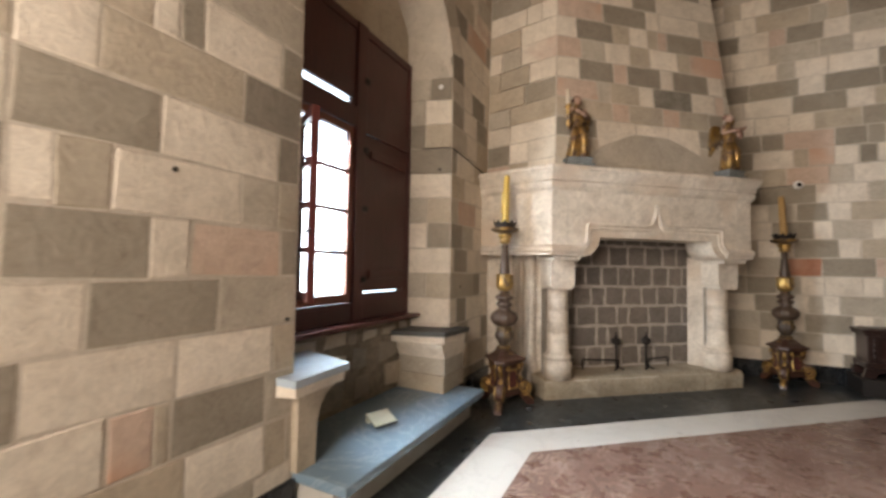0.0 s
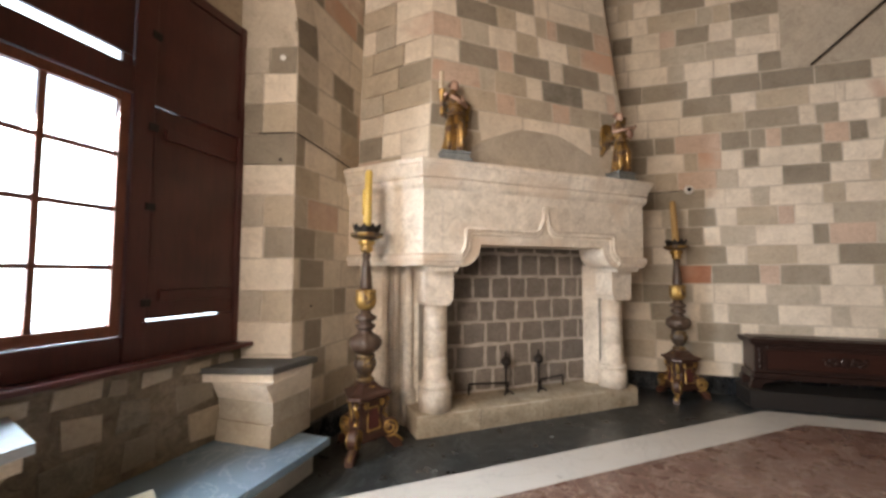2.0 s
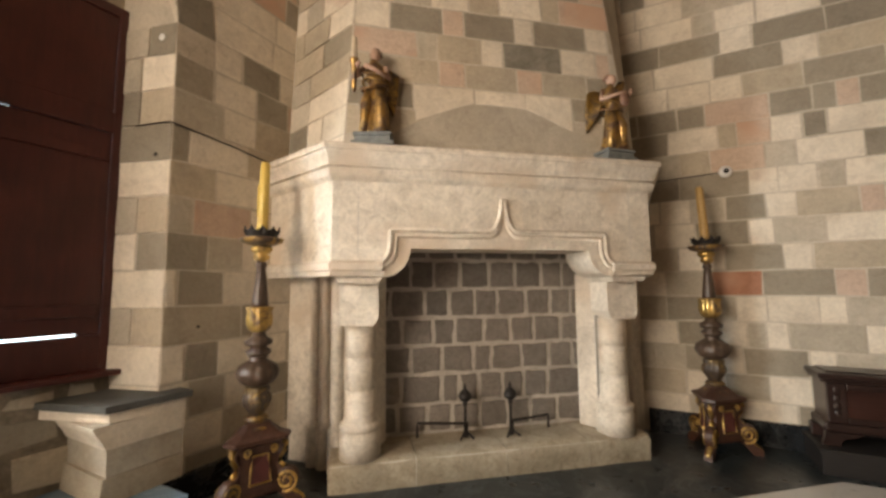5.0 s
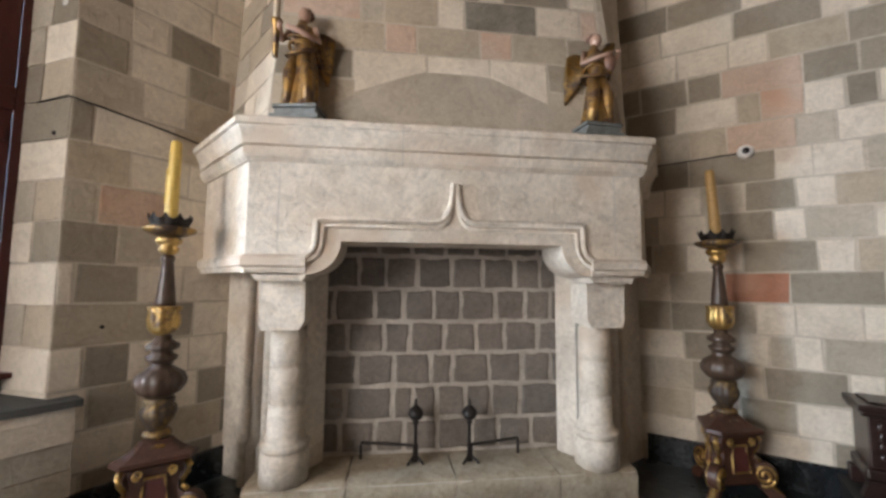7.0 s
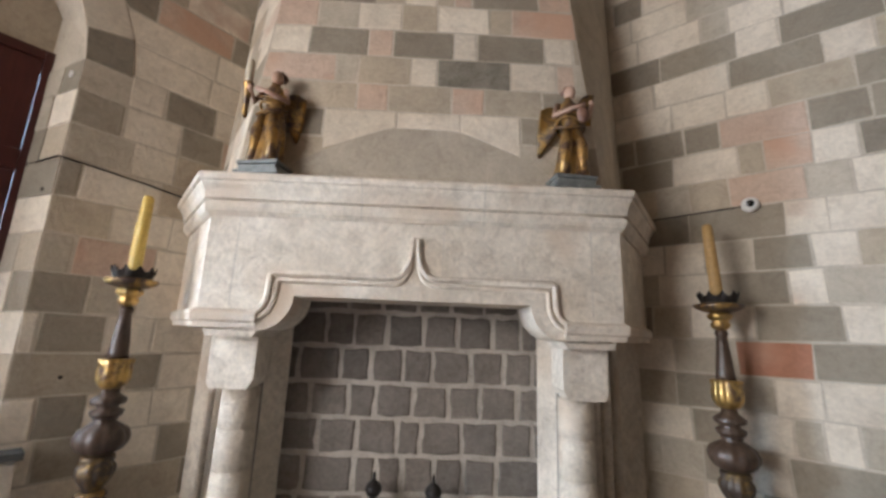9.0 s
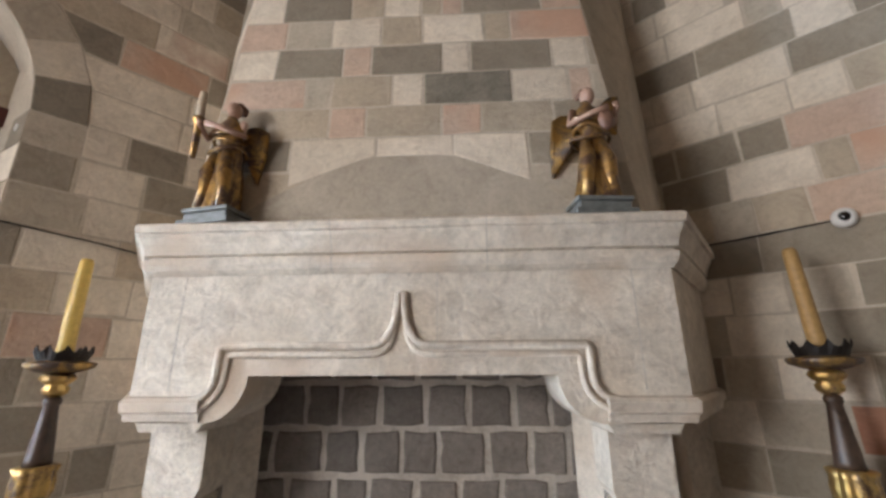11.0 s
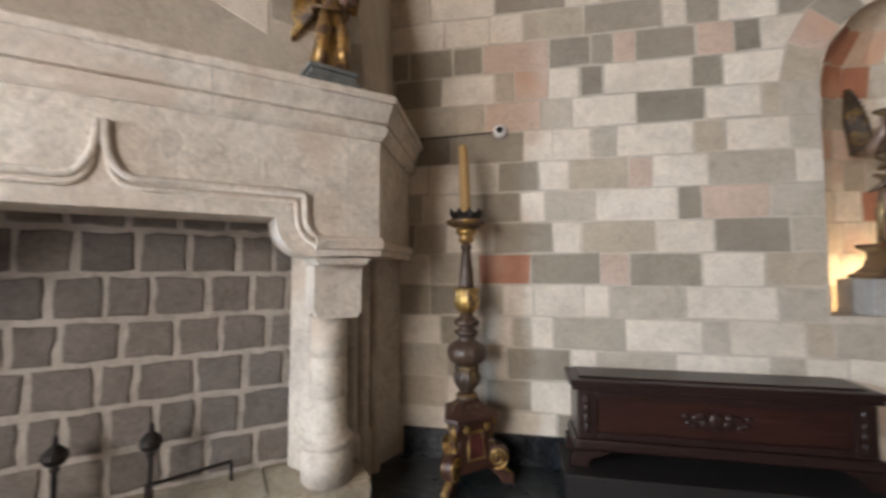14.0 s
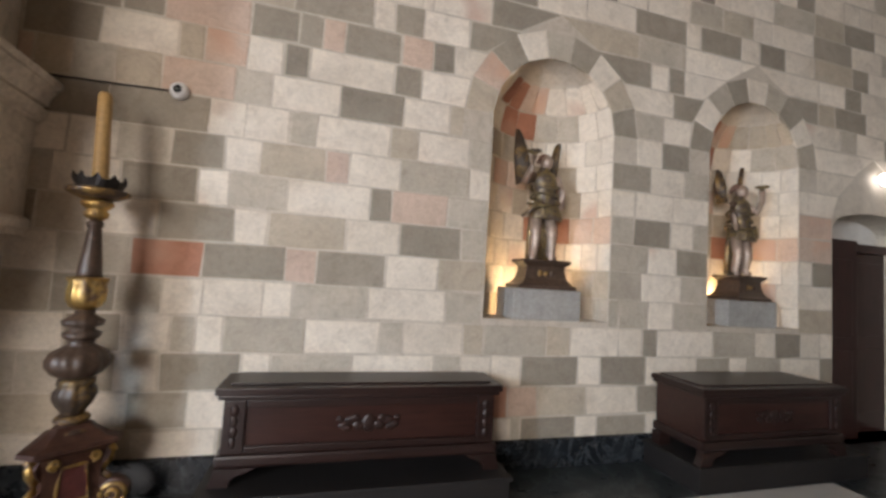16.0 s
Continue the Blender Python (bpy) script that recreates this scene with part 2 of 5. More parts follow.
WAX = plain("yellow_wax", (0.62, 0.43, 0.10), 0.5, 0, 30, 0.15)
WAX_OLD = plain("brown_aged_wax", (0.40, 0.25, 0.09), 0.55, 0, 30, 0.2)
IRON = plain("wrought_iron", (0.035, 0.03, 0.027), 0.55, 0.7)
WHITE_PLASTIC = plain("white_plastic", (0.75, 0.75, 0.73), 0.35, 0, 5, 0.03)
BLACK_GLASS = plain("black_lens", (0.01, 0.01, 0.01), 0.08, 0, 5, 0.0)
CARD = plain("pale_green_card", (0.42, 0.44, 0.35), 0.6, 0, 12, 0.08)
CEILING_PAINT = plain("ceiling_boards", (0.22, 0.15, 0.09), 0.7, 0, 4, 0.3)
PANEL_RED = plain("dark_red_panel_paint", (0.085, 0.022, 0.018), 0.45, 0, 14, 0.3)
SLATE = plain("grey_blue_painted_base", (0.15, 0.16, 0.155), 0.5, 0, 14, 0.35)
HAIR = plain("red_brown_carved_hair", (0.17, 0.09, 0.06), 0.55, 0, 30, 0.35)
CANDLE_PALE = plain("pale_wax", (0.52, 0.43, 0.31), 0.55, 0, 30, 0.15)
FLESH = plain("painted_flesh", (0.42, 0.27, 0.20), 0.5, 0, 14, 0.25)
GLASS = bpy.data.materials.new("clear_window_glass")
GLASS.use_nodes = True
GLASS.node_tree.nodes["Principled BSDF"].inputs["Transmission Weight"].default_value = 1.0
GLASS.node_tree.nodes["Principled BSDF"].inputs["Roughness"].default_value = 0.02
GLASS.node_tree.nodes["Principled BSDF"].inputs["IOR"].default_value = 1.1
OUTSIDE = bpy.data.materials.new("bright_haze_outside")
OUTSIDE.use_nodes = True
ob_bsdf = OUTSIDE.node_tree.nodes["Principled BSDF"]
ob_bsdf.inputs["Emission Color"].default_value = (0.55, 0.77, 1.0, 1)
ob_bsdf.inputs["Emission Strength"].default_value = 7.0


# ---- mesh helpers ----
def mesh_object(name, bm, mat, parent=None, label="", smooth=False):
    me = bpy.data.meshes.new(name)
    bm.normal_update()
    bm.to_mesh(me)
    bm.free()
    me.materials.append(mat)
    if smooth:
        for f in me.polygons:
            f.use_smooth = True
    ob = new(name, me)
    if parent:
        ob.parent = parent
    if label:
        ob["label"] = label
    return ob


def part(name, bm, mat, parent, label="", smooth=False):
    return mesh_object(name, bm, mat, parent, label, smooth)


def thing(name, label, category, m=None, group="", kind=""):
    e = new(name)
    e.empty_display_size = 0.1
    if m is not None:
        e.matrix_world = m
    return tagged(e, label, category, group, kind)


def add_box(bm, x0, x1, y0, y1, z0, z1, bevel=0.0, m=None):
    vs = [bm.verts.new((x, y, z)) for z in (z0, z1) for y in (y0, y1) for x in (x0, x1)]
    fs = [bm.faces.new([vs[i] for i in q]) for q in ((0, 2, 3, 1), (4, 5, 7, 6), (0, 1, 5, 4), (2, 6, 7, 3), (0, 4, 6, 2), (1, 3, 7, 5))]
    if bevel:
        es = list({e for f in fs for e in f.edges})
        got = bmesh.ops.bevel(bm, geom=es, offset=bevel, segments=2, affect="EDGES", profile=0.6)
        vs = list({v for f in got["faces"] for v in f.verts} | {v for v in vs if v.is_valid})
    if m is not None:
        bmesh.ops.transform(bm, matrix=m, verts=vs)
    return vs


def box(x0, x1, y0, y1, z0, z1, bevel=0.0, m=None):
    bm = bmesh.new()
    add_box(bm, x0, x1, y0, y1, z0, z1, bevel, m)
    return bm


def lathe(profile, seg=28, bm=None, m=None):
    """Turned round z: profile of (radius, height)."""
    bm = bm or bmesh.new()
    rings, made = [], []
    for r, z in profile:
        ring = [bm.verts.new((r * math.cos(2 * math.pi * i / seg), r * math.sin(2 * math.pi * i / seg), z)) for i in range(seg)]
        rings.append(ring)
        made += ring
    for a, b in zip(rings, rings[1:]):
        for i in range(seg):
            bm.faces.new((a[i], a[(i + 1) % seg], b[(i + 1) % seg], b[i]))
    bm.faces.new(rings[0][::-1])
    bm.faces.new(rings[-1])
    if m is not None:
        bmesh.ops.transform(bm, matrix=m, verts=made)
    return bm


def prism(outline, d0, d1, place, bm=None):
    """A closed outline of (s, z) pushed from depth d0 to d1; place(s, z, d) gives the world."""
    bm = bm or bmesh.new()
    a = [bm.verts.new(place(s, z, d0)) for s, z in outline]
    b = [bm.verts.new(place(s, z, d1)) for s, z in outline]
    n = len(outline)
    bm.faces.new(a)
    bm.faces.new(b[::-1])
    for i in range(n):
        bm.faces.new((a[i], b[i], b[(i + 1) % n], a[(i + 1) % n]))
    bmesh.ops.recalc_face_normals(bm, faces=bm.faces[:])
    return bm


def sweep(path, profile, closed_profile=True, bm=None):
    """A moulding: profile of (out, z) along a plan path, with mitred corners; out is to the right of the way."""
    bm = bm or bmesh.new()
    pts = [Vector((p[0], p[1])) for p in path]
    dirs = [(b - a).normalized() for a, b in zip(pts, pts[1:])]
    rows = []
    for i, p in enumerate(pts):
        d0, d1 = dirs[max(0, i - 1)], dirs[min(i, len(dirs) - 1)]
        n0, n1 = Vector((d0.y, -d0.x)), Vector((d1.y, -d1.x))
        mit = (n0 + n1).normalized()
        k = 1.0 / max(0.3, mit.dot(n0))
        rows.append([bm.verts.new((p.x + mit.x * o * k, p.y + mit.y * o * k, z)) for o, z in profile])
    n = len(profile)
    for a, b in zip(rows, rows[1:]):
        for j in range(n if closed_profile else n - 1):
            bm.faces.new((a[j], a[(j + 1) % n], b[(j + 1) % n], b[j]))
    if closed_profile:
        bm.faces.new(rows[0][::-1])
        bm.faces.new(rows[-1])
    bmesh.ops.recalc_face_normals(bm, faces=bm.faces[:])
    return bm


def tube(points, radius, seg=10, bm=None, taper=None):
    bm = bm or bmesh.new()
    pts = [Vector(p) for p in points]
    rings = []
    up = Vector((0, 0, 1))
    for i, p in enumerate(pts):
        d = (pts[min(i + 1, len(pts) - 1)] - pts[max(i - 1, 0)]).normalized()
        ref = up if abs(d.dot(up)) < 0.95 else Vector((1, 0, 0))
        a = d.cross(ref).normalized()
        b = d.cross(a)
        r = radius * (taper[i] if taper else 1.0)
        rings.append([bm.verts.new(p + (a * math.cos(2 * math.pi * k / seg) + b * math.sin(2 * math.pi * k / seg)) * r) for k in range(seg)])
    for a, b in zip(rings, rings[1:]):
        for k in range(seg):
            bm.faces.new((a[k], a[(k + 1) % seg], b[(k + 1) % seg], b[k]))
    bm.faces.new(rings[0][::-1])
    bm.faces.new(rings[-1])
    return bm


def ball(bm, centre, radii, m=None, u=12, v=8):
    got = bmesh.ops.create_uvsphere(bm, u_segments=u, v_segments=v, radius=1.0)
    mm = Matrix.Translation(centre) @ (m or Matrix()) @ Matrix.Diagonal((*radii, 1))
    bmesh.ops.transform(bm, matrix=mm, verts=got["verts"])

# ---- places on the walls: s along, z up, d out into the room ----
def on_north(s, z, d):
    return Vector((s, NY - d, z))


def on_west(s, z, d):
    return Vector((WX + d, s, z))


FLAT_ARCH = {8.66: 0.30}


def arch_z(s, c, r, spring):
    return spring + FLAT_ARCH.get(c, 1.0) * math.sqrt(max(0.0, r * r - (s - c) ** 2))


def wall_mesh(place, s0, s1, z0, z1, holes, thick):
    """A wall with round-arched holes (centre, half width, sill, spring, depth); a hole of depth 0 goes right through."""
    bm = bmesh.new()
    cuts = sorted({s0, s1} | {c - r * math.cos(math.pi * k / 16) for c, r, *_ in holes for k in range(17)})

    def quad(*p):
        bm.faces.new([bm.verts.new(place(*q)) for q in p])
    for a, b in zip(cuts, cuts[1:]):
        mid = (a + b) / 2
        hole = [h for h in holes if h[0] - h[1] < mid < h[0] + h[1]]
        if not hole:
            quad((a, z0, 0), (b, z0, 0), (b, z1, 0), (a, z1, 0))
            quad((a, z0, -thick), (a, z1, -thick), (b, z1, -thick), (b, z0, -thick))
            continue
        c, r, sill, spring, depth = hole[0]
        za, zb = arch_z(a, c, r, spring), arch_z(b, c, r, spring)
        dep = -depth if depth > 0 else -thick
        if depth < 0:
            quad((a, z0, 0), (b, z0, 0), (b, sill, 0), (a, sill, 0))
            quad((a, za, 0), (b, zb, 0), (b, z1, 0), (a, z1, 0))
            quad((a, z0, -thick), (a, z1, -thick), (b, z1, -thick), (b, z0, -thick))
            continue
        if sill > z0:
            quad((a, z0, 0), (b, z0, 0), (b, sill, 0), (a, sill, 0))
        quad((a, za, 0), (b, zb, 0), (b, z1, 0), (a, z1, 0))
        quad((a, za, 0), (a, za, dep), (b, zb, dep), (b, zb, 0))
        quad((a, sill, 0), (b, sill, 0), (b, sill, dep), (a, sill, dep))
        if depth:
            quad((a, sill, dep), (b, sill, dep), (b, zb, dep), (a, za, dep))
            quad((a, z0, -thick), (a, z1, -thick), (b, z1, -thick), (b, z0, -thick))
        else:
            if sill > z0:
                quad((a, z0, dep), (b, z0, dep), (b, sill, dep), (a, sill, dep))
            quad((a, za, dep), (b, zb, dep), (b, z1, dep), (a, z1, dep))
    for c, r, sill, spring, depth in holes:
        if depth < 0:
            continue
        dep = -depth if depth else -thick
        for s in (c - r, c + r):
            quad((s, sill, 0), (s, sill, dep), (s, spring, dep), (s, spring, 0))
    for s in (s0, s1):
        quad((s, z0, 0), (s, z1, 0), (s, z1, -thick), (s, z0, -thick))
    quad((s0, z1, 0), (s1, z1, 0), (s1, z1, -thick), (s0, z1, -thick))
    bmesh.ops.remove_doubles(bm, verts=bm.verts[:], dist=0.0005)
    return bm


rng = random.Random(7)


def block_verts(place, quad, proud, r=rng):
    """One dressed stone: its four (s, z) corners shrunk by the joint, with a worn arris."""
    j, w = 0.003, 0.006
    cs = sum(p[0] for p in quad) / 4
    cz = sum(p[1] for p in quad) / 4
    out, front = [], []
    for s, z in quad:
        ds, dz = math.copysign(1, s - cs), math.copysign(1, z - cz)
        js, jz = r.uniform(-0.004, 0.010), r.uniform(-0.004, 0.009)
        out.append((s - ds * (j + js), z - dz * (j + jz)))
        front.append((s - ds * (j + js + w), z - dz * (j + jz + w)))
    lean = 0.0
    v = [place(s, z, proud + (lean if i % 2 else -lean)) for i, (s, z) in enumerate(front)]
    v += [place(s, z, proud - 0.0035) for s, z in out] + [place(s, z, -0.02) for s, z in out]
    return v


BLOCK_FACES = [(0, 1, 2, 3)] + [(4 + i, 4 + (i + 1) % 4, (i + 1) % 4, i) for i in range(4)] + [(8 + i, 8 + (i + 1) % 4, 4 + (i + 1) % 4, 4 + i) for i in range(4)]


class Masonry:
    """Blocks of one wall: those in the near stretch are pieces of their own, the rest one joined part for each stone."""

    def __init__(self, parent, near):
        self.parent, self.near, self.rest, self.count = parent, near, {}, 0

    def lay(self, place, quad, tone, proud):
        v = block_verts(place, quad, proud)
        cs, cz = sum(p[0] for p in quad) / 4, sum(p[1] for p in quad) / 4
        if self.near(cs, cz) and self.count < 300:
            self.count += 1
            me = bpy.data.meshes.new("stone_block")
            me.from_pydata(v, [], BLOCK_FACES)
            me.materials.append(STONES[False][tone])
            new("stone_block", me).parent = self.parent
        else:
            vs, fs = self.rest.setdefault(tone, ([], []))
            k = len(vs)
            vs += v
            fs += [tuple(i + k for i in f) for f in BLOCK_FACES]

    def finish(self):
        for tone, (vs, fs) in self.rest.items():
            me = bpy.data.meshes.new("stone_courses")
            me.from_pydata(vs, [], fs)
            me.materials.append(STONES[True][tone])
            ob = new("stone_courses", me)
            ob.parent = self.parent
            ob["kind"] = "stuff"


def pick_tone(last, r=rng):
    pool = "LLLLLTggggGGGGGGGGGpPT" if last in "LTpPR" else "LLLLLLLLLLTTgGGGGpPT"
    t = r.choice(pool)
    if last == "G" and t == "G" and r.random() < 0.6:
        t = "L"
    return t


def course(mason, place, zb, zt, left, right, layout="", start=None):
    """Lay one course between two ends, each (s at the bottom, s at the top); layout: tone and width in centimetres."""
    cells, s = [], max(left)
    s_end = min(right)
    last = "G"
    if layout:
        s = start
        for word in layout.split():
            w = int(word[1:]) / 100
            cells.append((s, s + w, word[0]))
            s += w
            last = word[0]
        first = cells[0][0]
        back, tail = first, []
        while back - max(left) > 0.15:
            w = min(back - max(left), rng.choice((0.28, 0.4, 0.5, 0.58)))
            if back - w - max(left) < 0.15:
                w = back - max(left)
            tail.append((back - w, back, pick_tone(last)))
            back -= w
        cells = tail[::-1] + cells
        cells = [c for c in cells if c[1] > max(left) + 0.03 and c[0] < s_end - 0.03]
        s = cells[-1][1]
    while s_end - s > 0.03:
        w = rng.choice((0.2, 0.27, 0.36, 0.42, 0.48, 0.52, 0.56, 0.62))
        if s_end - s - w < 0.16:
            w = s_end - s if s_end - s < 0.66 else (s_end - s) / 2
        last = pick_tone(last)
        cells.append((s, s + w, last))
        s += w
    for i, (a, b, tone) in enumerate(cells):
        a0, a1 = (left if i == 0 else (a, a))
        b0, b1 = (right if i == len(cells) - 1 else (b, b))
        dz0, dz1 = rng.uniform(-0.003, 0.003), rng.uniform(-0.003, 0.003)
        mason.lay(place, [(a0, zb + dz0), (b0, zb - dz0), (b1, zt + dz1), (a1, zt - dz1)], tone, rng.uniform(0.000, 0.004))


def free_spans(zb, zt, s0, s1, holes):
    """What a course has left between rings and openings: (centre, inner r, ring, sill, spring)."""
    ends = [(s0, s0)]
    for c, r, ring, sill, spring in sorted(holes):
        top = spring + r + ring
        if zt <= sill + 0.02 or zb >= top - 0.06:
            continue

        def half(z):
            if z <= spring:
                return r if not (z > spring - 0.02) else r + ring
            return math.sqrt(max(0.0, (r + ring) ** 2 - (z - spring) ** 2))
        hb, ht = half(zb), half(zt)
        if zb < spring < zt:
            hb = ht = max(r, ht)
        ends += [(c - hb, c - ht), (c + hb, c + ht)]
    ends.append((s1, s1))
    return [(ends[i], ends[i + 1]) for i in range(0, len(ends), 2) if min(ends[i + 1]) - max(ends[i]) > 0.05]


def voussoirs(mason, place, c, r, ring, spring, tones):
    n = len(tones)
    for i, tone in enumerate(tones):
        a0, a1 = math.pi - math.pi * i / n, math.pi - math.pi * (i + 1) / n
        q = [(c + k * math.cos(a), spring + k * math.sin(a)) for k, a in ((r, a0), (r, a1), (r + ring, a1), (r + ring, a0))]
        v = []
        cs, cz = sum(p[0] for p in q) / 4, sum(p[1] for p in q) / 4
        sh = lambda p, f: (cs + (p[0] - cs) * f, cz + (p[1] - cz) * f)
        pr = rng.uniform(0.003, 0.008)
        v = [place(*sh(p, 0.95), pr) for p in q] + [place(*sh(p, 0.98), pr - 0.006) for p in q] + [place(*sh(p, 0.98), -0.02) for p in q]
        me = bpy.data.meshes.new("voussoir")
        me.from_pydata(v, [], BLOCK_FACES)
        me.materials.append(STONES[False][tone])
        new("voussoir", me).parent = mason.parent


COURSE = 0.258

# ---- floor: dark marble, a pale band that runs round the room, red marble within ----
bm = box(WX - 1.0, EX + 1.5, SY - 0.6, NY + 0.6, -0.3, 0.0)
floor = tagged(mesh_object("floor", bm, DARK_MARBLE), "polished dark green marble floor border by the walls", "floor", kind="structure")
OUTER = [(-1.67, SY + 1.1), (-1.67, 2.66), (2.03, 5.86), (6.9, 5.86), (6.9, SY + 1.1)]
INNER = [(-1.25, SY + 1.5), (-1.25, 2.47), (2.25, 5.48), (6.5, 5.48), (6.5, SY + 1.5)]
bm = bmesh.new()
o = [bm.verts.new((x, y, 0.004)) for x, y in OUTER]
i_ = [bm.verts.new((x, y, 0.004)) for x, y in INNER]
for k in range(5):
    bm.faces.new((o[k], i_[k], i_[(k + 1) % 5], o[(k + 1) % 5]))
bmesh.ops.recalc_face_normals(bm, faces=bm.faces[:])
tagged(mesh_object("floor_band", bm, WHITE_MARBLE), "pale cream marble band inlaid in the floor", "floor", kind="structure")
bm = bmesh.new()
bm.faces.new([bm.verts.new((x, y, 0.004)) for x, y in INNER[::-1]])
bmesh.ops.recalc_face_normals(bm, faces=bm.faces[:])
for f in bm.faces:
    if f.normal.z < 0:
        f.normal_flip()
tagged(mesh_object("floor_field", bm, RED_MARBLE), "red-brown marble floor with pale veins", "floor", kind="structure")
tagged(mesh_object("ceiling", box(WX - 0.7, EX + 1.5, SY - 0.6, NY + 0.6, TOP, TOP + 0.2), CEILING_PAINT), "dark wooden ceiling", "ceiling", kind="structure")

# ---- niche wall ----
NICHES = [(4.467, 0.61, 1.235, 2.985, -0.5), (6.84, 0.62, 1.235, 2.985, -0.5)]
wall_n = mesh_object("wall_north", wall_mesh(on_north, WX - 0.6, EX + 0.6, 0, TOP, NICHES + [(8.66, 0.69, 0.0, 2.38, 0)], 0.7), MORTAR)
tagged(wall_n, "wall of cream, grey and reddish stone blocks with two arched niches", "wall", kind="structure")
NORTH_ROWS = {
    12: [(4.73, "L55 G61 L19 G53 L26 G37 L45")],
    11: [(3.18, "L9 p52 G60 L36 L14 G49 L22 g40 L45 G31 L36 G34")],
    10: [(2.19, "G60 L17 G24 L40 G26"), (5.16, "G32 L21 G19 L42 g45")],
    9: [(1.09, "G26 P55 G34 G17 P17 G45 P26 G19 L20"), (5.28, "L47 G35")],
    8: [(0.56, "G43 L46 T17 P28 L25 G18 L66 G22 L41"), (5.33, "g32 L35")],
    7: [(0.64, "T21 g24 T28 P47 g24 L50 G50 L39 T38"), (5.1, "g16 L37 G38 P21")],
    6: [(0.67, "G40 G62 p24 L30 g20 L56 T22 L45 g25"), (5.14, "G37 L40 g29")],
    5: [(0.87, "L29 g31 G34 L24 T46 P18 L40 g58 L19"), (5.12, "L22 L44 L41")],
    4: [(0.81, "L38 G47 p20 g40 L61 G16 P47 g35"), (5.12, "g21 G42 L28 g18")],
    3: [(0.75, "T27 L42 G48 L22 T56 L42 G51 g22"), (5.13, "g37 p33 G37")],
    2: [(0.89, "g41 R44 G54 P22 G52 p43 T42"), (5.14, "g29 L46 g32")],
    1: [(0.89, "G35 g27 L25 L39 L20 g55 L63 g35"), (4.81, "g38 g33 L29 g41")],
    0: [(0.98, "G32 L28 g16 L17 g55 L55 g19 L49 T19 g58 T24 L50 L26 G17 L67 g55 L28 G36 L29")],
    -1: [(1.03, "G26 L25 G51 L19 g58 L64 g23 p26 L28 G55 L24 G49 L59 G42 L22 g47 L57")],
    -2: [(1.03, "L34 G36 L32 g54 L59 T67 R27 P28 T48 L54 G25 L50")],
    -3: [(1.05, "g36 L52 G44 L56 T72 L21 L30 g9 G53 L22 G53 L51")],
}
north = Masonry(wall_n, lambda s, z: 0.4 < s < 8.0 and 0.4 < z < 4.6)
N_HOLES = [(c, r, 0.26, sill, spring) for c, r, sill, spring, d in NICHES] + [(8.66, 0.69, 0.0, 0.0, 2.38)]
for k in range(-3, 19):
    zb, zt = 0.929 + k * COURSE, 0.929 + (k + 1) * COURSE
    for a, b in free_spans(zb, min(zt, TOP - 0.01), 0.3, EX, N_HOLES):
        start, words = next((r for r in NORTH_ROWS.get(k, ()) if max(a) - 0.4 < r[0] < min(b) - 0.2), (0.0, ""))
        course(north, on_north, zb, min(zt, TOP - 0.01), a, b, words, start)
for (c, r, sill, spring, d), tones in zip(NICHES, ("TPGLgGpTG", "GLgGLgGLT")):
    voussoirs(north, on_north, c, r, 0.26, spring, tones)
    deep = -d

    def hollow(s, z, dd, c=c, r=r, spring=spring, deep=deep):
        """s: metres round the hollow from its left edge; the head is domed."""
        k = 1.0 if z <= spring else math.sqrt(max(0.0, 1 - ((z - spring) / r) ** 2))
        a = math.pi * s / (math.pi * r)
        a = min(max(a, 0.0), math.pi)
        return Vector((c - (r * k - dd) * math.cos(a), NY + (deep * k - dd) * math.sin(a), z))
    bm = bmesh.new()
    zs = [sill + (spring - sill) * i / 4 for i in range(5)] + [spring + r * math.sin(math.pi / 2 * i / 8) for i in range(1, 9)]
    grid = [[bm.verts.new(hollow(math.pi * r * i / 24, z, 0)) for i in range(25)] for z in zs]
    for a, b in zip(grid, grid[1:]):
        for i in range(24):
            bm.faces.new((a[i], a[i + 1], b[i + 1], b[i]))
    bm.faces.new(grid[0])
    bmesh.ops.remove_doubles(bm, verts=bm.verts[:], dist=0.0005)
    bmesh.ops.recalc_face_normals(bm, faces=bm.faces[:])
    shell = tagged(mesh_object("wall_niche", bm, MORTAR), "rounded stone niche with a domed head", "niche", kind="structure")
    cell = Masonry(shell, lambda s, z: True)
    arc = math.pi * r
    for k in range(1, 11):
        zb, zt = max(0.929 + k * COURSE, sill), 0.929 + (k + 1) * COURSE
        if zt - zb < 0.05 or zt > spring + 0.62 * r:
            zt = min(zt, spring + 0.8 * r)
            if zt - zb < 0.08:
                continue
        n_ = 5 if k % 2 else 4
        edges = [0.0] + [arc * (i + 1) / n_ + rng.uniform(-0.06, 0.06) for i in range(n_ - 1)] + [arc]
        last = "G"
        for i, (a, b) in enumerate(zip(edges, edges[1:])):
            tone = {(3, 0): "R", (4, 3): "P", (4, 2): "R", (8, 1): "R", (9, 2): "P", (9, 1): "R", (6, 1): "P", (5, 0): "R"}.get((k, i)) or rng.choice("LLLTTgLp")
            half_ = (a + b) / 2
            cell.lay(hollow, [(a, zb), (half_, zb), (half_, zt), (a, zt)], tone, 0.004)
            cell.lay(hollow, [(half_, zb), (b, zb), (b, zt), (half_, zt)], tone, 0.004)
    cell.finish()
north.finish()

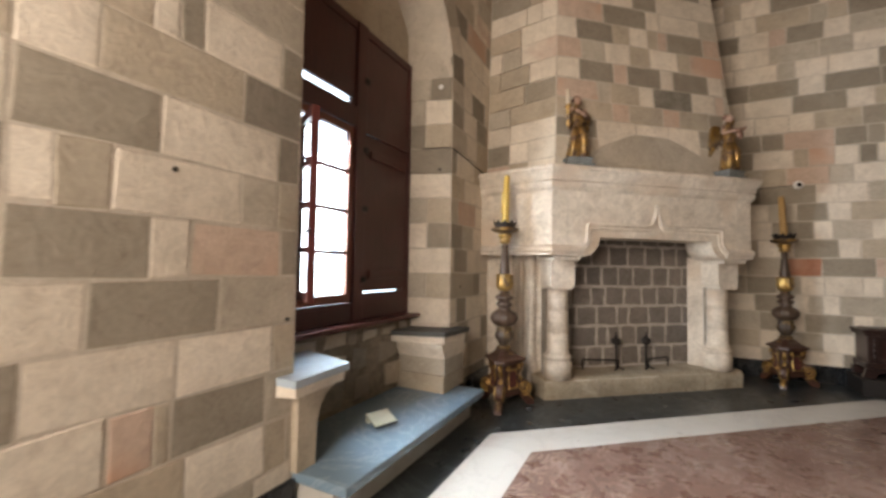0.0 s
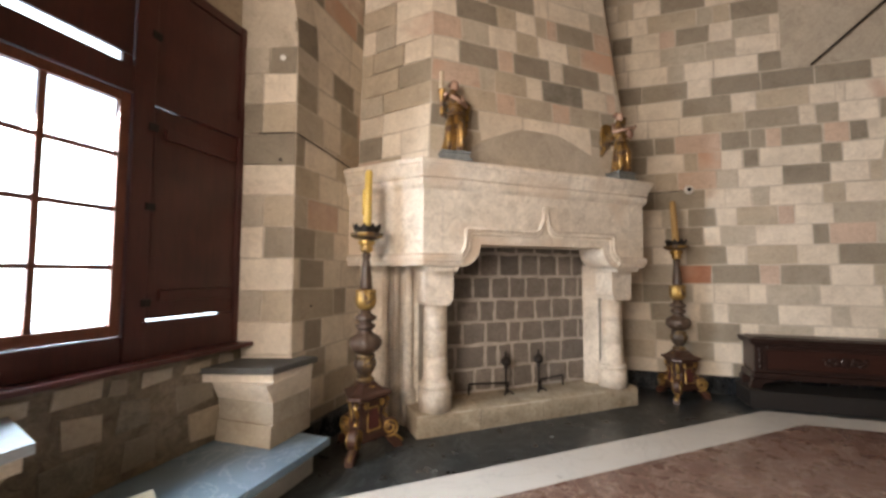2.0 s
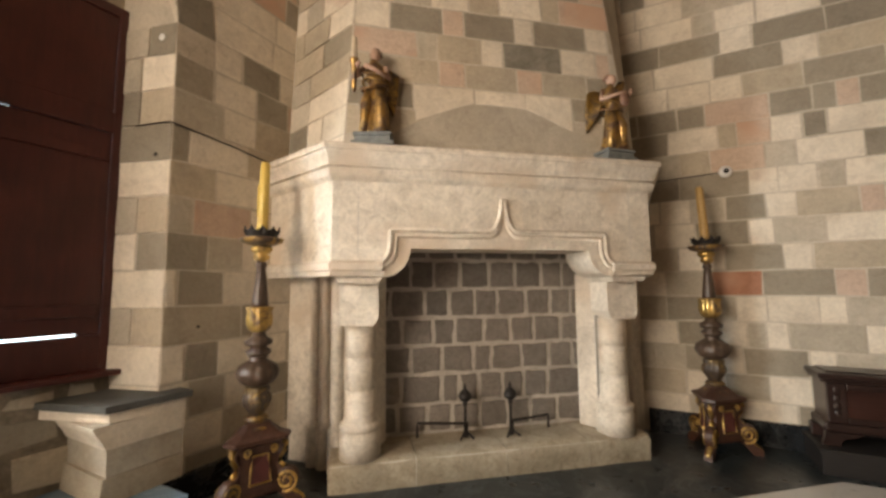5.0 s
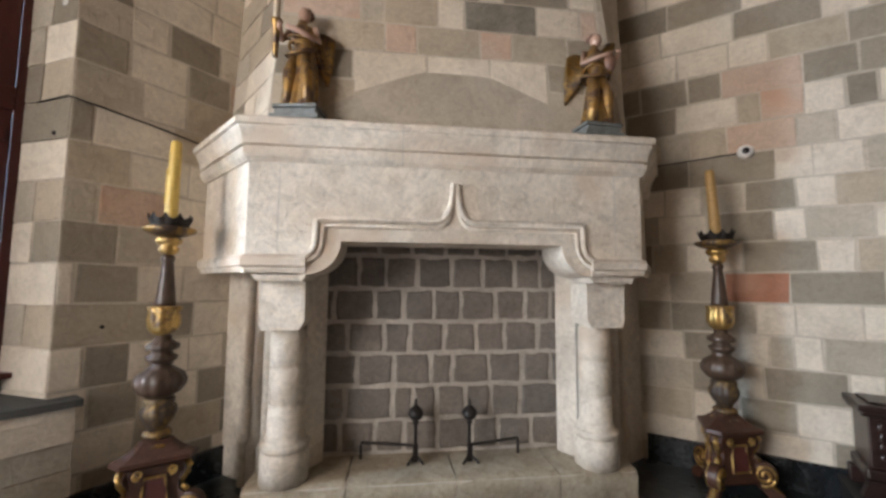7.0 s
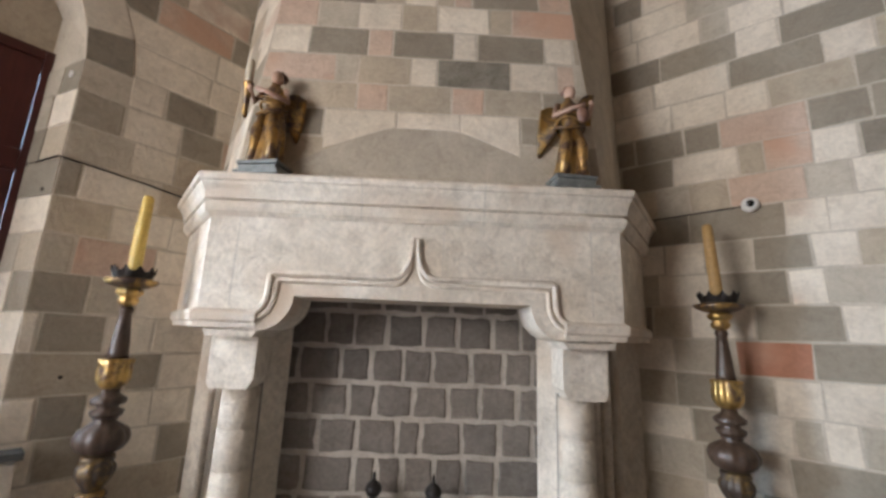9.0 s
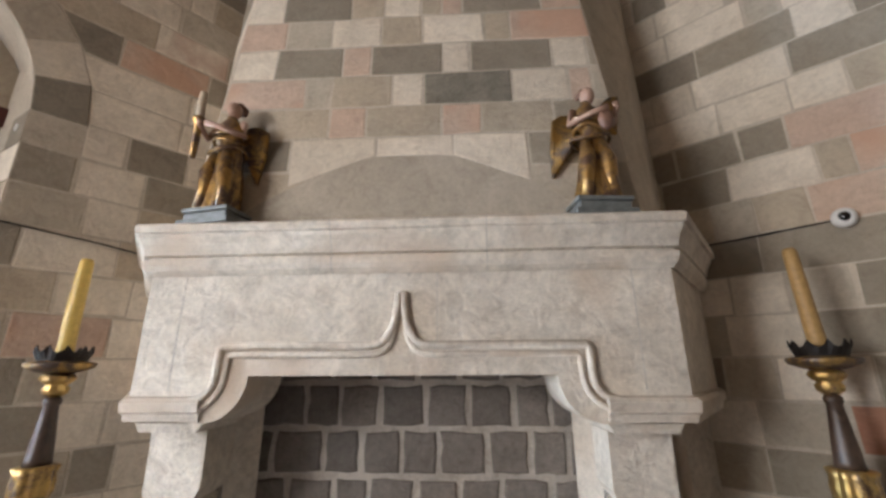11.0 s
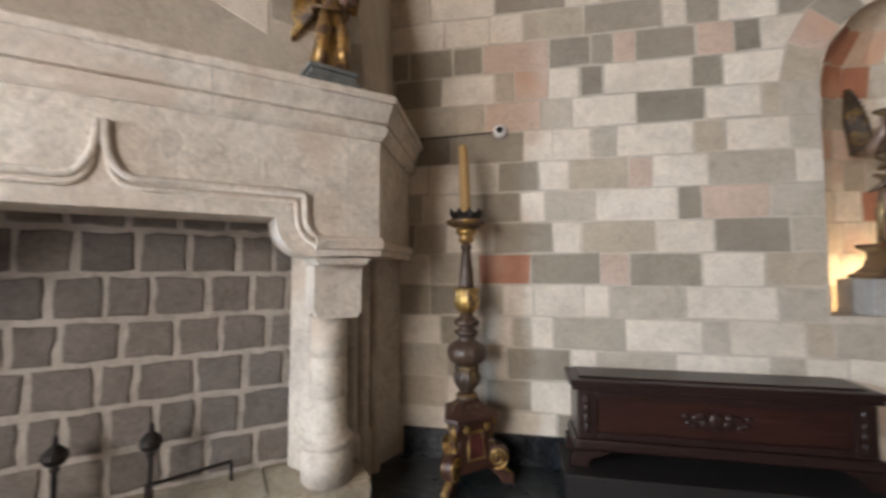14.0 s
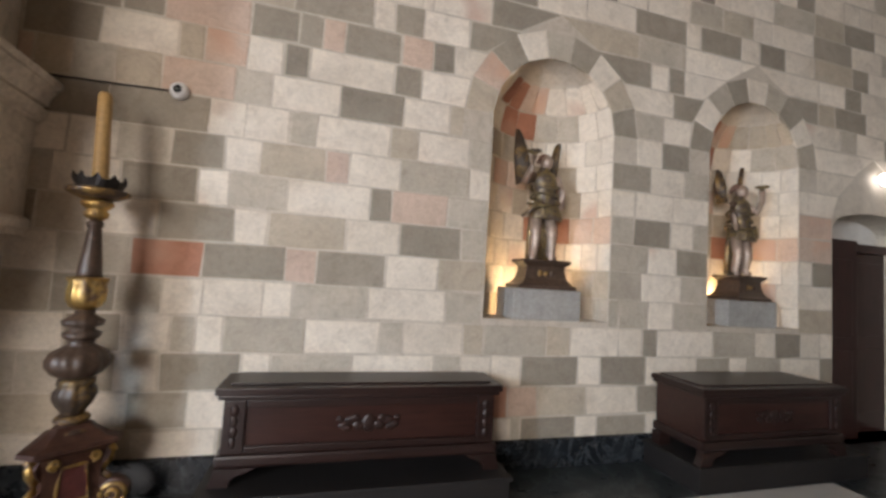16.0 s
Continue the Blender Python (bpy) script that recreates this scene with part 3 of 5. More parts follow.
# ---- window wall: a deep splayed recess with two stone seats ----
RY0, RY1, RSPRING, RR = 0.915, 3.045, 3.58, 1.065
RC = (RY0 + RY1) / 2
WPX = -2.74
# The hole at -1.6 is an unseen opening added for the side light.
wall_w = mesh_object("wall_west", wall_mesh(on_west, SY - 0.6, NY + 0.6, 0, TOP, [(-1.6, 0.85, 2.1, 3.65, 0), (RC, RR, 0.255, RSPRING, 0)], 0.62), MORTAR)
tagged(wall_w, "stone block wall with a deep arched window recess", "wall", kind="structure")
west = Masonry(wall_w, lambda s, z: -1.2 < s < 4.4 and 0.2 < z < 4.4)
W_ROWS = {6: "T43 L11 G12 L46 G16", 5: "L25 T63 G38", 4: "G48 L63 G15", 3: "L13 T18 L57 g24 T14", 2: "G46 L17 P52 G14", 1: "L24 G54 g50", 0: "G7 L51 L54 T17", -1: "L33 P17 T7 G51 g20", -2: "T64 L44 T15"}
E_ROWS = {9: "T10 L45 G40", 8: "G30 L40 G34", 7: "g40 L30 T40", 6: "G13 L50 T40", 5: "T35 L40", 4: "g18 P50 L30", 3: "G31 g30 L30", 2: "L9 G36 L30", 1: "T62 G22 L30", 0: "L17 G25 L40", -1: "L20 G30 L40"}
for k in range(-3, 19):
    zb, zt = 0.889 + k * 0.272, 0.889 + (k + 1) * 0.272
    for n_, (a, b) in enumerate(free_spans(zb, min(zt, TOP - 0.01), SY, 4.35, [(-1.6, 0.85, 0.0, 2.1, 3.65), (RC, RR, 0.30, 0.27, RSPRING)])):
        course(west, on_west, zb, min(zt, TOP - 0.01), a, b, *((W_ROWS.get(k, ""), -0.36) if a[0] < -0.4 < b[0] else (E_ROWS.get(k, ""), 3.045)))
voussoirs(west, on_west, RC, RR, 0.30, RSPRING, "LgLGLTLgLLgLG")
JAMB_ROWS = {9: "G25 g25", 8: "L30 g20", 7: "T30 G20", 6: "G50", 5: "L50", 4: "T27 g23", 3: "G26 L24", 2: "L50", 1: "T27 g23", 0: "L50"}
# the splayed reveals of the recess, faced with blocks
for side, (y_out, y_in) in enumerate(((RY0, 1.06), (RY1, 2.915))):
    lng = math.hypot(y_in - y_out, WPX - WX)

    def reveal(s, z, d, y_out=y_out, y_in=y_in, side=side, lng=lng):
        f = s / lng
        nrm = Vector((y_in - y_out, -(WPX - WX), 0)) / lng
        if nrm.y * (1 if side == 0 else -1) < 0:
            nrm = -nrm
        return Vector((WX + f * (WPX - WX), y_out + f * (y_in - y_out), z)) + nrm * d
    bm = bmesh.new()
    prism([(0, 0.27), (lng + 0.1, 0.27), (lng + 0.1, RSPRING + 1.0), (0, RSPRING)], -0.008, -0.16, reveal, bm)
    rv = tagged(mesh_object("trim", bm, MORTAR), "splayed stone jamb of the window recess", "window jamb", kind="structure")
    mason = Masonry(rv, lambda s, z: True)
    for k in range(-3, 12):
        zb, zt = 0.889 + k * 0.272, 0.889 + (k + 1) * 0.272
        if zb < RSPRING - 0.1:
            course(mason, reveal, max(zb, 0.27), min(zt, RSPRING), (0.0, 0.0), (lng, lng), JAMB_ROWS.get(k, "L50") if side else rng.choice(("L22 T30", "T30 L22", "L52", "g20 L32", "T52", "L52")), 0.0)
    mason.finish()
west.finish()

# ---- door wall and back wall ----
# This wall and the back wall stay out of view and limit bounce.
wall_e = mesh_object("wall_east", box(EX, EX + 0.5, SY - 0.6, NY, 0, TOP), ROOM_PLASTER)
tagged(wall_e, "plain grey plastered end wall", "wall", kind="structure")
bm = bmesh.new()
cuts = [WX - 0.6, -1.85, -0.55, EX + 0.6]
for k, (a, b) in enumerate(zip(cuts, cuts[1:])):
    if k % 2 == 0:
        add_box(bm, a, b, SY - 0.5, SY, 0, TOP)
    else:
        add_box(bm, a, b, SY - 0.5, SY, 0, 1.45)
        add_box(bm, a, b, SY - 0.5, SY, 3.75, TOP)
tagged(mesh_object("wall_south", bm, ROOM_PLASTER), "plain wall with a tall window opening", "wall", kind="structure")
# Unseen dark board, added to close the opening behind the door leaves.
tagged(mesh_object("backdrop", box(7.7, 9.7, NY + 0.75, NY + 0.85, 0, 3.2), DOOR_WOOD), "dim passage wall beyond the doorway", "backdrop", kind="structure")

# ---- skirting of black marble ----
SK = [(0.0, 0.0), (0.03, 0.0), (0.03, 0.225), (0.022, 0.235), (0.0, 0.235)]
tagged(mesh_object("baseboard", sweep([(0.66, NY), (7.95, NY)], SK), BLACK_MARBLE), "black marble skirting along the stone wall", "skirting", kind="structure")
tagged(mesh_object("baseboard", sweep([(WX, 3.05), (WX, 4.2)], SK), BLACK_MARBLE), "black marble skirting along the stone wall", "skirting", kind="structure")
tagged(mesh_object("baseboard", sweep([(WX, SY), (WX, 0.93)], SK), BLACK_MARBLE), "black marble skirting along the stone wall", "skirting", kind="structure")


# ---- window ----
def wbox(y0, y1, z0, z1, x0, x1, bevel=0.006):
    return box(WPX + x0, WPX + x1, y0, y1, z0, z1, bevel)


window = thing("window_1", "tall window with dark red shutters, one leaf glazed and bright", "window", kind="structure")
lun = [(RC + (RR - 0.005) * math.cos(math.pi * k / 16), RSPRING + (RR - 0.005) * math.sin(math.pi * k / 16)) for k in range(17)]
bm = prism([(RC + RR - 0.005, 3.72 if RSPRING > 3.72 else RSPRING)] + lun[1:-1] + [(RC - RR + 0.005, RSPRING)], -0.50, -0.56, on_west)
part("lunette_panel", bm, STONES[False]["T"], window, "plain stone lunette over the shutters")
for nm, y0, y1, z0, z1, x0, x1 in (
        ("frame_stile", 1.02, 1.16, 1.0, 3.74, -0.07, 0.0), ("frame_stile", 2.87, 2.96, 1.0, 3.74, -0.07, 0.0), ("frame_post", 1.985, 2.125, 1.0, 3.74, -0.07, 0.012),
        ("bottom_rail", 1.16, 1.985, 1.0, 1.17, -0.07, -0.004), ("bottom_rail", 2.125, 2.87, 1.0, 1.247, -0.07, -0.004),
        ("transom", 1.16, 1.985, 2.76, 2.94, -0.07, 0.008), ("transom", 2.125, 2.87, 2.74, 2.90, -0.07, 0.004), ("head_rail", 1.16, 2.87, 3.66, 3.74, -0.07, -0.003)):
    part(nm, wbox(y0, y1, z0, z1, x0, x1), SHUTTER_PAINT, window)
sash = part("sash", wbox(1.16, 1.25, 1.175, 2.755, -0.06, -0.012), FRAME_PAINT, window, "red-brown painted sash with eight panes")
part("sash_stile", wbox(1.915, 1.98, 1.175, 2.755, -0.06, -0.012), FRAME_PAINT, sash)
part("sash_rail", wbox(1.25, 1.915, 1.175, 1.25, -0.06, -0.012), FRAME_PAINT, sash)
part("sash_rail", wbox(1.25, 1.915, 2.69, 2.755, -0.06, -0.012), FRAME_PAINT, sash)
part("glazing_bar", wbox(1.503, 1.54, 1.25, 2.69, -0.05, -0.018, 0.004), FRAME_PAINT, sash)
for zz in (1.61, 1.98, 2.335):
    part("glazing_bar", wbox(1.25, 1.503, zz - 0.016, zz + 0.016, -0.05, -0.018, 0.004), FRAME_PAINT, sash)
    part("glazing_bar", wbox(1.54, 1.915, zz - 0.016, zz + 0.016, -0.05, -0.018, 0.004), FRAME_PAINT, sash)
for ya, yb in ((1.25, 1.503), (1.54, 1.915)):
    for za, zb in ((1.25, 1.594), (1.626, 1.964), (1.996, 2.319), (2.351, 2.69)):
        pane = part("pane", wbox(ya, yb, za, zb, -0.036, -0.032, 0), GLASS, sash)
        pane.visible_shadow = False
HINGE, FREE = Vector((-2.73, 1.245, 0)), Vector((-2.20, 0.948, 0))
SWING = (FREE - HINGE).normalized()
SIDE = Vector((SWING.y, -SWING.x, 0))
WIDE = (FREE - HINGE).length


def on_leaf(s_, z, d):
    return HINGE + SWING * s_ + SIDE * d + Vector((0, 0, z))


def leaf_box(s0, s1, z0, z1, d0, d1):
    return prism([(s0, z0), (s1, z0), (s1, z1), (s0, z1)], d0, d1, on_leaf)


leaf = part("casement", leaf_box(0.0, 0.06, 1.27, 2.49, -0.022, 0.022), SHUTTER_PAINT, window, "open dark red casement leaf swung into the recess")
part("casement_stile", leaf_box(WIDE - 0.045, WIDE, 1.27, 2.49, -0.022, 0.022), SHUTTER_PAINT, leaf)
for z0_, z1_ in ((1.27, 1.33), (2.43, 2.49)):
    part("casement_rail", leaf_box(0.061, WIDE - 0.046, z0_, z1_, -0.021, 0.021), SHUTTER_PAINT, leaf)
part("glazing_bar", leaf_box(WIDE / 2 - 0.016, WIDE / 2 + 0.016, 1.331, 2.429, -0.014, 0.014), SHUTTER_PAINT, leaf)
for zz in (1.60, 1.88, 2.155):
    for a, b in ((0.061, WIDE / 2 - 0.017), (WIDE / 2 + 0.017, WIDE - 0.046)):
        part("glazing_bar", leaf_box(a, b, zz - 0.015, zz + 0.015, -0.014, 0.014), SHUTTER_PAINT, leaf)
for za, zb in ((1.332, 1.584), (1.616, 1.864), (1.896, 2.139), (2.171, 2.428)):
    for a, b in ((0.062, WIDE / 2 - 0.018), (WIDE / 2 + 0.018, WIDE - 0.047)):
        part("pane", leaf_box(a, b, za, zb, -0.002, 0.002), GLASS, leaf).visible_shadow = False
part("latch", leaf_box(WIDE - 0.05, WIDE + 0.03, 1.70, 1.715, 0.023, 0.04), IRON, leaf)
shut = part("shutter", wbox(2.146, 2.868, 1.262, 2.735, -0.045, -0.015), SHUTTER_PAINT, window, "closed dark red shutter leaf with light in its gaps")
part("shutter_rail", wbox(2.74, 2.868, 1.2475, 1.2615, -0.045, -0.015, 0.002), SHUTTER_PAINT, shut)
part("shutter_rail", wbox(2.32, 2.868, 2.7355, 2.7395, -0.045, -0.015, 0), SHUTTER_PAINT, shut)
part("shutter", wbox(2.13, 2.868, 2.905, 3.655, -0.045, -0.015), SHUTTER_PAINT, window)
part("shutter", wbox(1.165, 1.98, 3.015, 3.655, -0.045, -0.012), SHUTTER_PAINT, window)
part("shutter_rail", wbox(1.165, 1.33, 2.945, 3.01, -0.045, -0.012, 0.004), SHUTTER_PAINT, window)
part("shutter_rail", wbox(1.915, 1.98, 2.945, 3.01, -0.045, -0.012, 0.004), SHUTTER_PAINT, window)
part("shutter_batten", wbox(2.22, 2.84, 1.38, 1.46, -0.015, 0.004), SHUTTER_PAINT, shut)
part("shutter_batten", wbox(2.22, 2.84, 2.52, 2.60, -0.015, 0.004), SHUTTER_PAINT, shut)
for zz in (1.35, 2.0, 2.55, 3.2):
    part("hinge", box(WPX + 0.002, WPX + 0.022, 2.085, 2.15, zz, zz + 0.05, 0.004), IRON, window)
part("window_board", box(-2.80, -2.60, 1.0, 2.96, 0.965, 1.0, 0.008), SHUTTER_PAINT, window)
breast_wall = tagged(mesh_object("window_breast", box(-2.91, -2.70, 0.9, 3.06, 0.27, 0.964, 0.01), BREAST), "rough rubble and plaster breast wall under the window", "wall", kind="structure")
rubble = random.Random(21)
for zb, zt, words in ((0.80, 0.95, "G22 .5 g26 .3 T30 G16 .4 g24 .6 T28 g20"), (0.57, 0.79, ".12 G30 .20 T26 .4 D22 .18 G34 .6 T20"), (0.30, 0.56, "T28 .25 D30 .12 G26 .20 T34 .5 G22")):
    along = 1.02
    for word in words.split():
        wide = int(word[1:]) / 100
        if word[0] != ".":
            q_ = [(along + rubble.uniform(0.0, 0.03), zb + rubble.uniform(0.0, 0.04)), (along + wide - rubble.uniform(0.0, 0.03), zb + rubble.uniform(0.0, 0.04)), (along + wide - rubble.uniform(0.0, 0.04), zt - rubble.uniform(0.0, 0.05)), (along + rubble.uniform(0.0, 0.04), zt - rubble.uniform(0.0, 0.05))]
            me = bpy.data.meshes.new("rubble_stone")
            me.from_pydata(block_verts(lambda a, z, d: Vector((-2.70 + d, a, z)), q_, 0.010, rubble), [], BLOCK_FACES)
            me.materials.append(STONES[False][word[0]])
            new("rubble_stone", me).parent = breast_wall
        along += wide
haze = tagged(mesh_object("backdrop", box(-5.1, -5.0, -3, 8, -2, 7), OUTSIDE), "white overexposed daylight outside the window", "backdrop", kind="structure")

# ---- platform step and seats in the recess ----
step = thing("marble_step", "low grey-blue marble step along the window recess", "step", kind="structure")
part("riser", box(-2.74, -2.0, 0.96, 2.98, 0.0, 0.205, 0.004), WHITE_MARBLE, step)
part("tread", box(-2.78, -1.88, 0.93, 3.04, 0.207, 0.27, 0.012), SKY_LIT_MARBLE, step)


def window_seat(sign, y_wall):
    seat = thing("window_seat", "stone window seat with a dark worn slab top", "window seat", group="window seats")
    y = lambda v: y_wall + sign * v
    top = [(-2.70, y(0.52)), (-2.16, y(0.36)), (-2.12, y(-0.14)), (-2.275, y(-0.14)), (-2.275, y(0.0)), (-2.70, y(-0.05))]
    flat = lambda s, z, d: Vector((s, z, d))
    # Far slab is dark; the near one carries window light in its colour.
    part("slab", prism(top, 0.86, 0.815, flat), SEAT_TOP if sign < 0 else WINDOW_LIT_SLAB, seat)
    mould = [(s + 0.02 * (1 if s > -2.3 else 0) * -1, yy - sign * 0.03) for s, yy in top[:2]] + [(-2.15, y(-0.11))] + top[3:]
    part("moulding", prism(mould, 0.813, 0.75, flat), STONES[False]["L"], seat)
    if sign > 0:
        side = [(0.0, 0.748), (0.345, 0.748), (0.30, 0.715), (0.235, 0.68), (0.185, 0.62), (0.16, 0.54), (0.15, 0.272), (0.0, 0.272)]
    across = lambda s, z, d: Vector((d, s, z))
    if sign > 0:
        part("base_block", prism([(y(p), q) for p, q in side], -2.24, -2.70, across), STONES[False]["T"], seat)
    else:
        part("cove", prism([(y(p), q) for p, q in ((-0.12, 0.748), (0.42, 0.748), (0.40, 0.70), (0.37, 0.655), (0.345, 0.60), (-0.12, 0.60))], -2.165, -2.70, across), STONES[False]["L"], seat)
        part("base_block", prism([(y(p), q) for p, q in ((-0.115, 0.597), (0.335, 0.597), (0.33, 0.435), (-0.115, 0.435))], -2.175, -2.70, across), STONES[False]["g"], seat)
        part("base_block", prism([(y(p), q) for p, q in ((-0.12, 0.432), (0.35, 0.432), (0.36, 0.272), (-0.12, 0.272))], -2.17, -2.70, across), STONES[False]["T"], seat)
    return seat


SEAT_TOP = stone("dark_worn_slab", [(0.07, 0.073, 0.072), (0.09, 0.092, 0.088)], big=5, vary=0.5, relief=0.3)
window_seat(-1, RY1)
window_seat(1, RY0)
card = thing("visitor_card", "small pale green information card propped on the step", "sign")
bm = box(-0.10, 0.10, -0.075, 0.075, 0.0, 0.012, 0.003)
c_ = part("card", bm, CARD, card)
part("wedge", box(-0.09, 0.09, 0.03, 0.07, -0.05, -0.001, 0.003), CARD, card)
card.matrix_world = pose(-2.24, 1.76, 0.325, 22, 0, 70)

# ---- fireplace ----
fire = thing("fireplace", "large carved limestone fireplace set across the room's corner", "fireplace")
PL, PR = Vector((WX, 3.93)), Vector((0.70, NY))
FL, FR = fp(-1.39, -0.115, 0), fp(1.40, -0.115, 0)
ROUND = [(PL.x, PL.y), (FL.x, FL.y), (FR.x, FR.y), (PR.x, PR.y)]


def on_front(s, z, d):
    return fp(s, -0.115 + d, z)


def half_outline(k, um):
    """Lower edge of the hood from its outer side to the middle."""
    pts = [(k * um, 2.40), (k * um, 1.70), (k * 1.36, 1.66), (k * 1.0, 1.645)]
    for a in range(1, 9):
        t_ = a / 8 * math.pi / 2
        pts.append((k * (1.0 - 0.22 * math.sin(t_)), 1.645 + 0.225 * (1 - math.cos(t_))))
    return pts


hood = half_outline(-1, 1.39) + half_outline(1, 1.40)[::-1]
part("hood", prism(hood, 0.0, -0.40, on_front), LIMESTONE, fire)
for a, b, nm in ((ROUND[0], ROUND[1], "hood_side"), (ROUND[2], ROUND[3], "hood_side")):
    d = (Vector(b) - Vector(a)).normalized()
    nrm = Vector((d.y, -d.x))
    place = lambda s, z, dd, a=a, d=d, nrm=nrm: Vector((a[0] + d.x * s + nrm.x * dd, a[1] + d.y * s + nrm.y * dd, z))
    ln = (Vector(b) - Vector(a)).length
    part(nm, prism([(0, 1.66), (ln, 1.66), (ln, 2.40), (0, 2.40)], -0.003, -0.25, place), LIMESTONE, fire)
    band = [(-0.02, 1.655), (0.012, 1.655), (0.016, 1.69), (0.034, 1.70), (0.038, 1.745), (0.024, 1.765), (0.0, 1.775), (-0.02, 1.775)]
    if a == ROUND[0]:
        e_ = fp(-1.0, -0.115, 0)
        part("hood_moulding", sweep([a, b, (e_.x, e_.y)], band), LIMESTONE, fire)
    else:
        e_ = fp(1.0, -0.115, 0)
        part("hood_moulding", sweep([(e_.x, e_.y), a, b], band), LIMESTONE, fire)
CORNICE = [(-0.2, 2.395), (0.016, 2.395), (0.022, 2.405), (0.04, 2.42), (0.052, 2.445), (0.054, 2.478), (0.028, 2.484), (0.028, 2.496), (0.058, 2.502), (0.062, 2.53), (0.074, 2.562), (0.094, 2.592), (0.098, 2.612), (0.118, 2.617), (0.121, 2.656), (0.11, 2.668), (-0.2, 2.668)]
part("cornice", sweep(ROUND, CORNICE), LIMESTONE, fire, "moulded stone mantel shelf with worn edges")
for u in (-0.375, 0.453):
    a, b = fp(u - 0.003, -0.115, 0), fp(u + 0.003, -0.115, 0)
    part("mortar_joint", sweep([(a.x, a.y), (b.x, b.y)], [(o + 0.0015 if o > 0 else o, z + (0.0015 if z > 2.66 else 0)) for o, z in CORNICE]), FIREMORTAR, fire)
for u, z0_, z1_ in ((0.187, 2.03, 2.393), (-1.192, 1.80, 2.393), (1.195, 1.80, 2.393)):
    part("mortar_joint", prism([(u - 0.003, z0_), (u + 0.003, z0_), (u + 0.004, z1_), (u - 0.002, z1_)], 0.0015, -0.02, on_front), FIREMORTAR, fire)
flat = lambda s, z, d: Vector((s, z, d))
inner = [(WX, PL.y), (FL.x, FL.y), (FR.x, FR.y), (PR.x, NY), (WX, NY)]
part("shelf_top", prism(inner, 2.664, 2.44, flat), LIMESTONE, fire)


def bead(points, w, d, place, parent, nm="carved_moulding"):
    bm = bmesh.new()
    sec = [(-w, 0.0), (-w * 0.9, d * 0.7), (-w * 0.35, d), (w * 0.35, d), (w * 0.9, d * 0.7), (w, 0.0)]
    rows = []
    for i, p in enumerate(points):
        a, b = Vector(points[max(0, i - 1)]), Vector(points[min(len(points) - 1, i + 1)])
        t_ = (b - a).normalized()
        n_ = Vector((-t_.y, t_.x))
        rows.append([bm.verts.new(place(p[0] + n_.x * o, p[1] + n_.y * o, dd)) for o, dd in sec])
    for a, b in zip(rows, rows[1:]):
        for j in range(5):
            bm.faces.new((a[j], a[j + 1], b[j + 1], b[j]))
    bmesh.ops.recalc_face_normals(bm, faces=bm.faces[:])
    return part(nm, bm, LIMESTONE, parent, smooth=True)


def ogee_line(off):
    """The carved line round the opening, from the left capital to the right one."""
    half = [(1.06, 1.755 - off)]
    for a in range(1, 8):
        t_ = a / 8 * math.pi / 2
        half.append((1.06 - (0.115 + off) * math.sin(t_), 1.755 - off + (0.12 + off) * (1 - math.cos(t_))))
    half += [(0.943 - off, 1.90), (0.943 - off, 2.0 - off), (0.925 - off, 2.017 - off), (0.18, 2.017 - off)]
    for a in range(1, 9):
        t_ = a / 8
        half.append((0.18 - 0.165 * math.sin(t_ * math.pi / 2) ** 0.8 + off * 0.2 * t_, 2.017 - off + (0.265 - off * 1.4) * (1 - math.cos(t_ * math.pi / 2)) ** 1.25))
    left = [(-u, z) for u, z in half]
    return left + half[::-1]


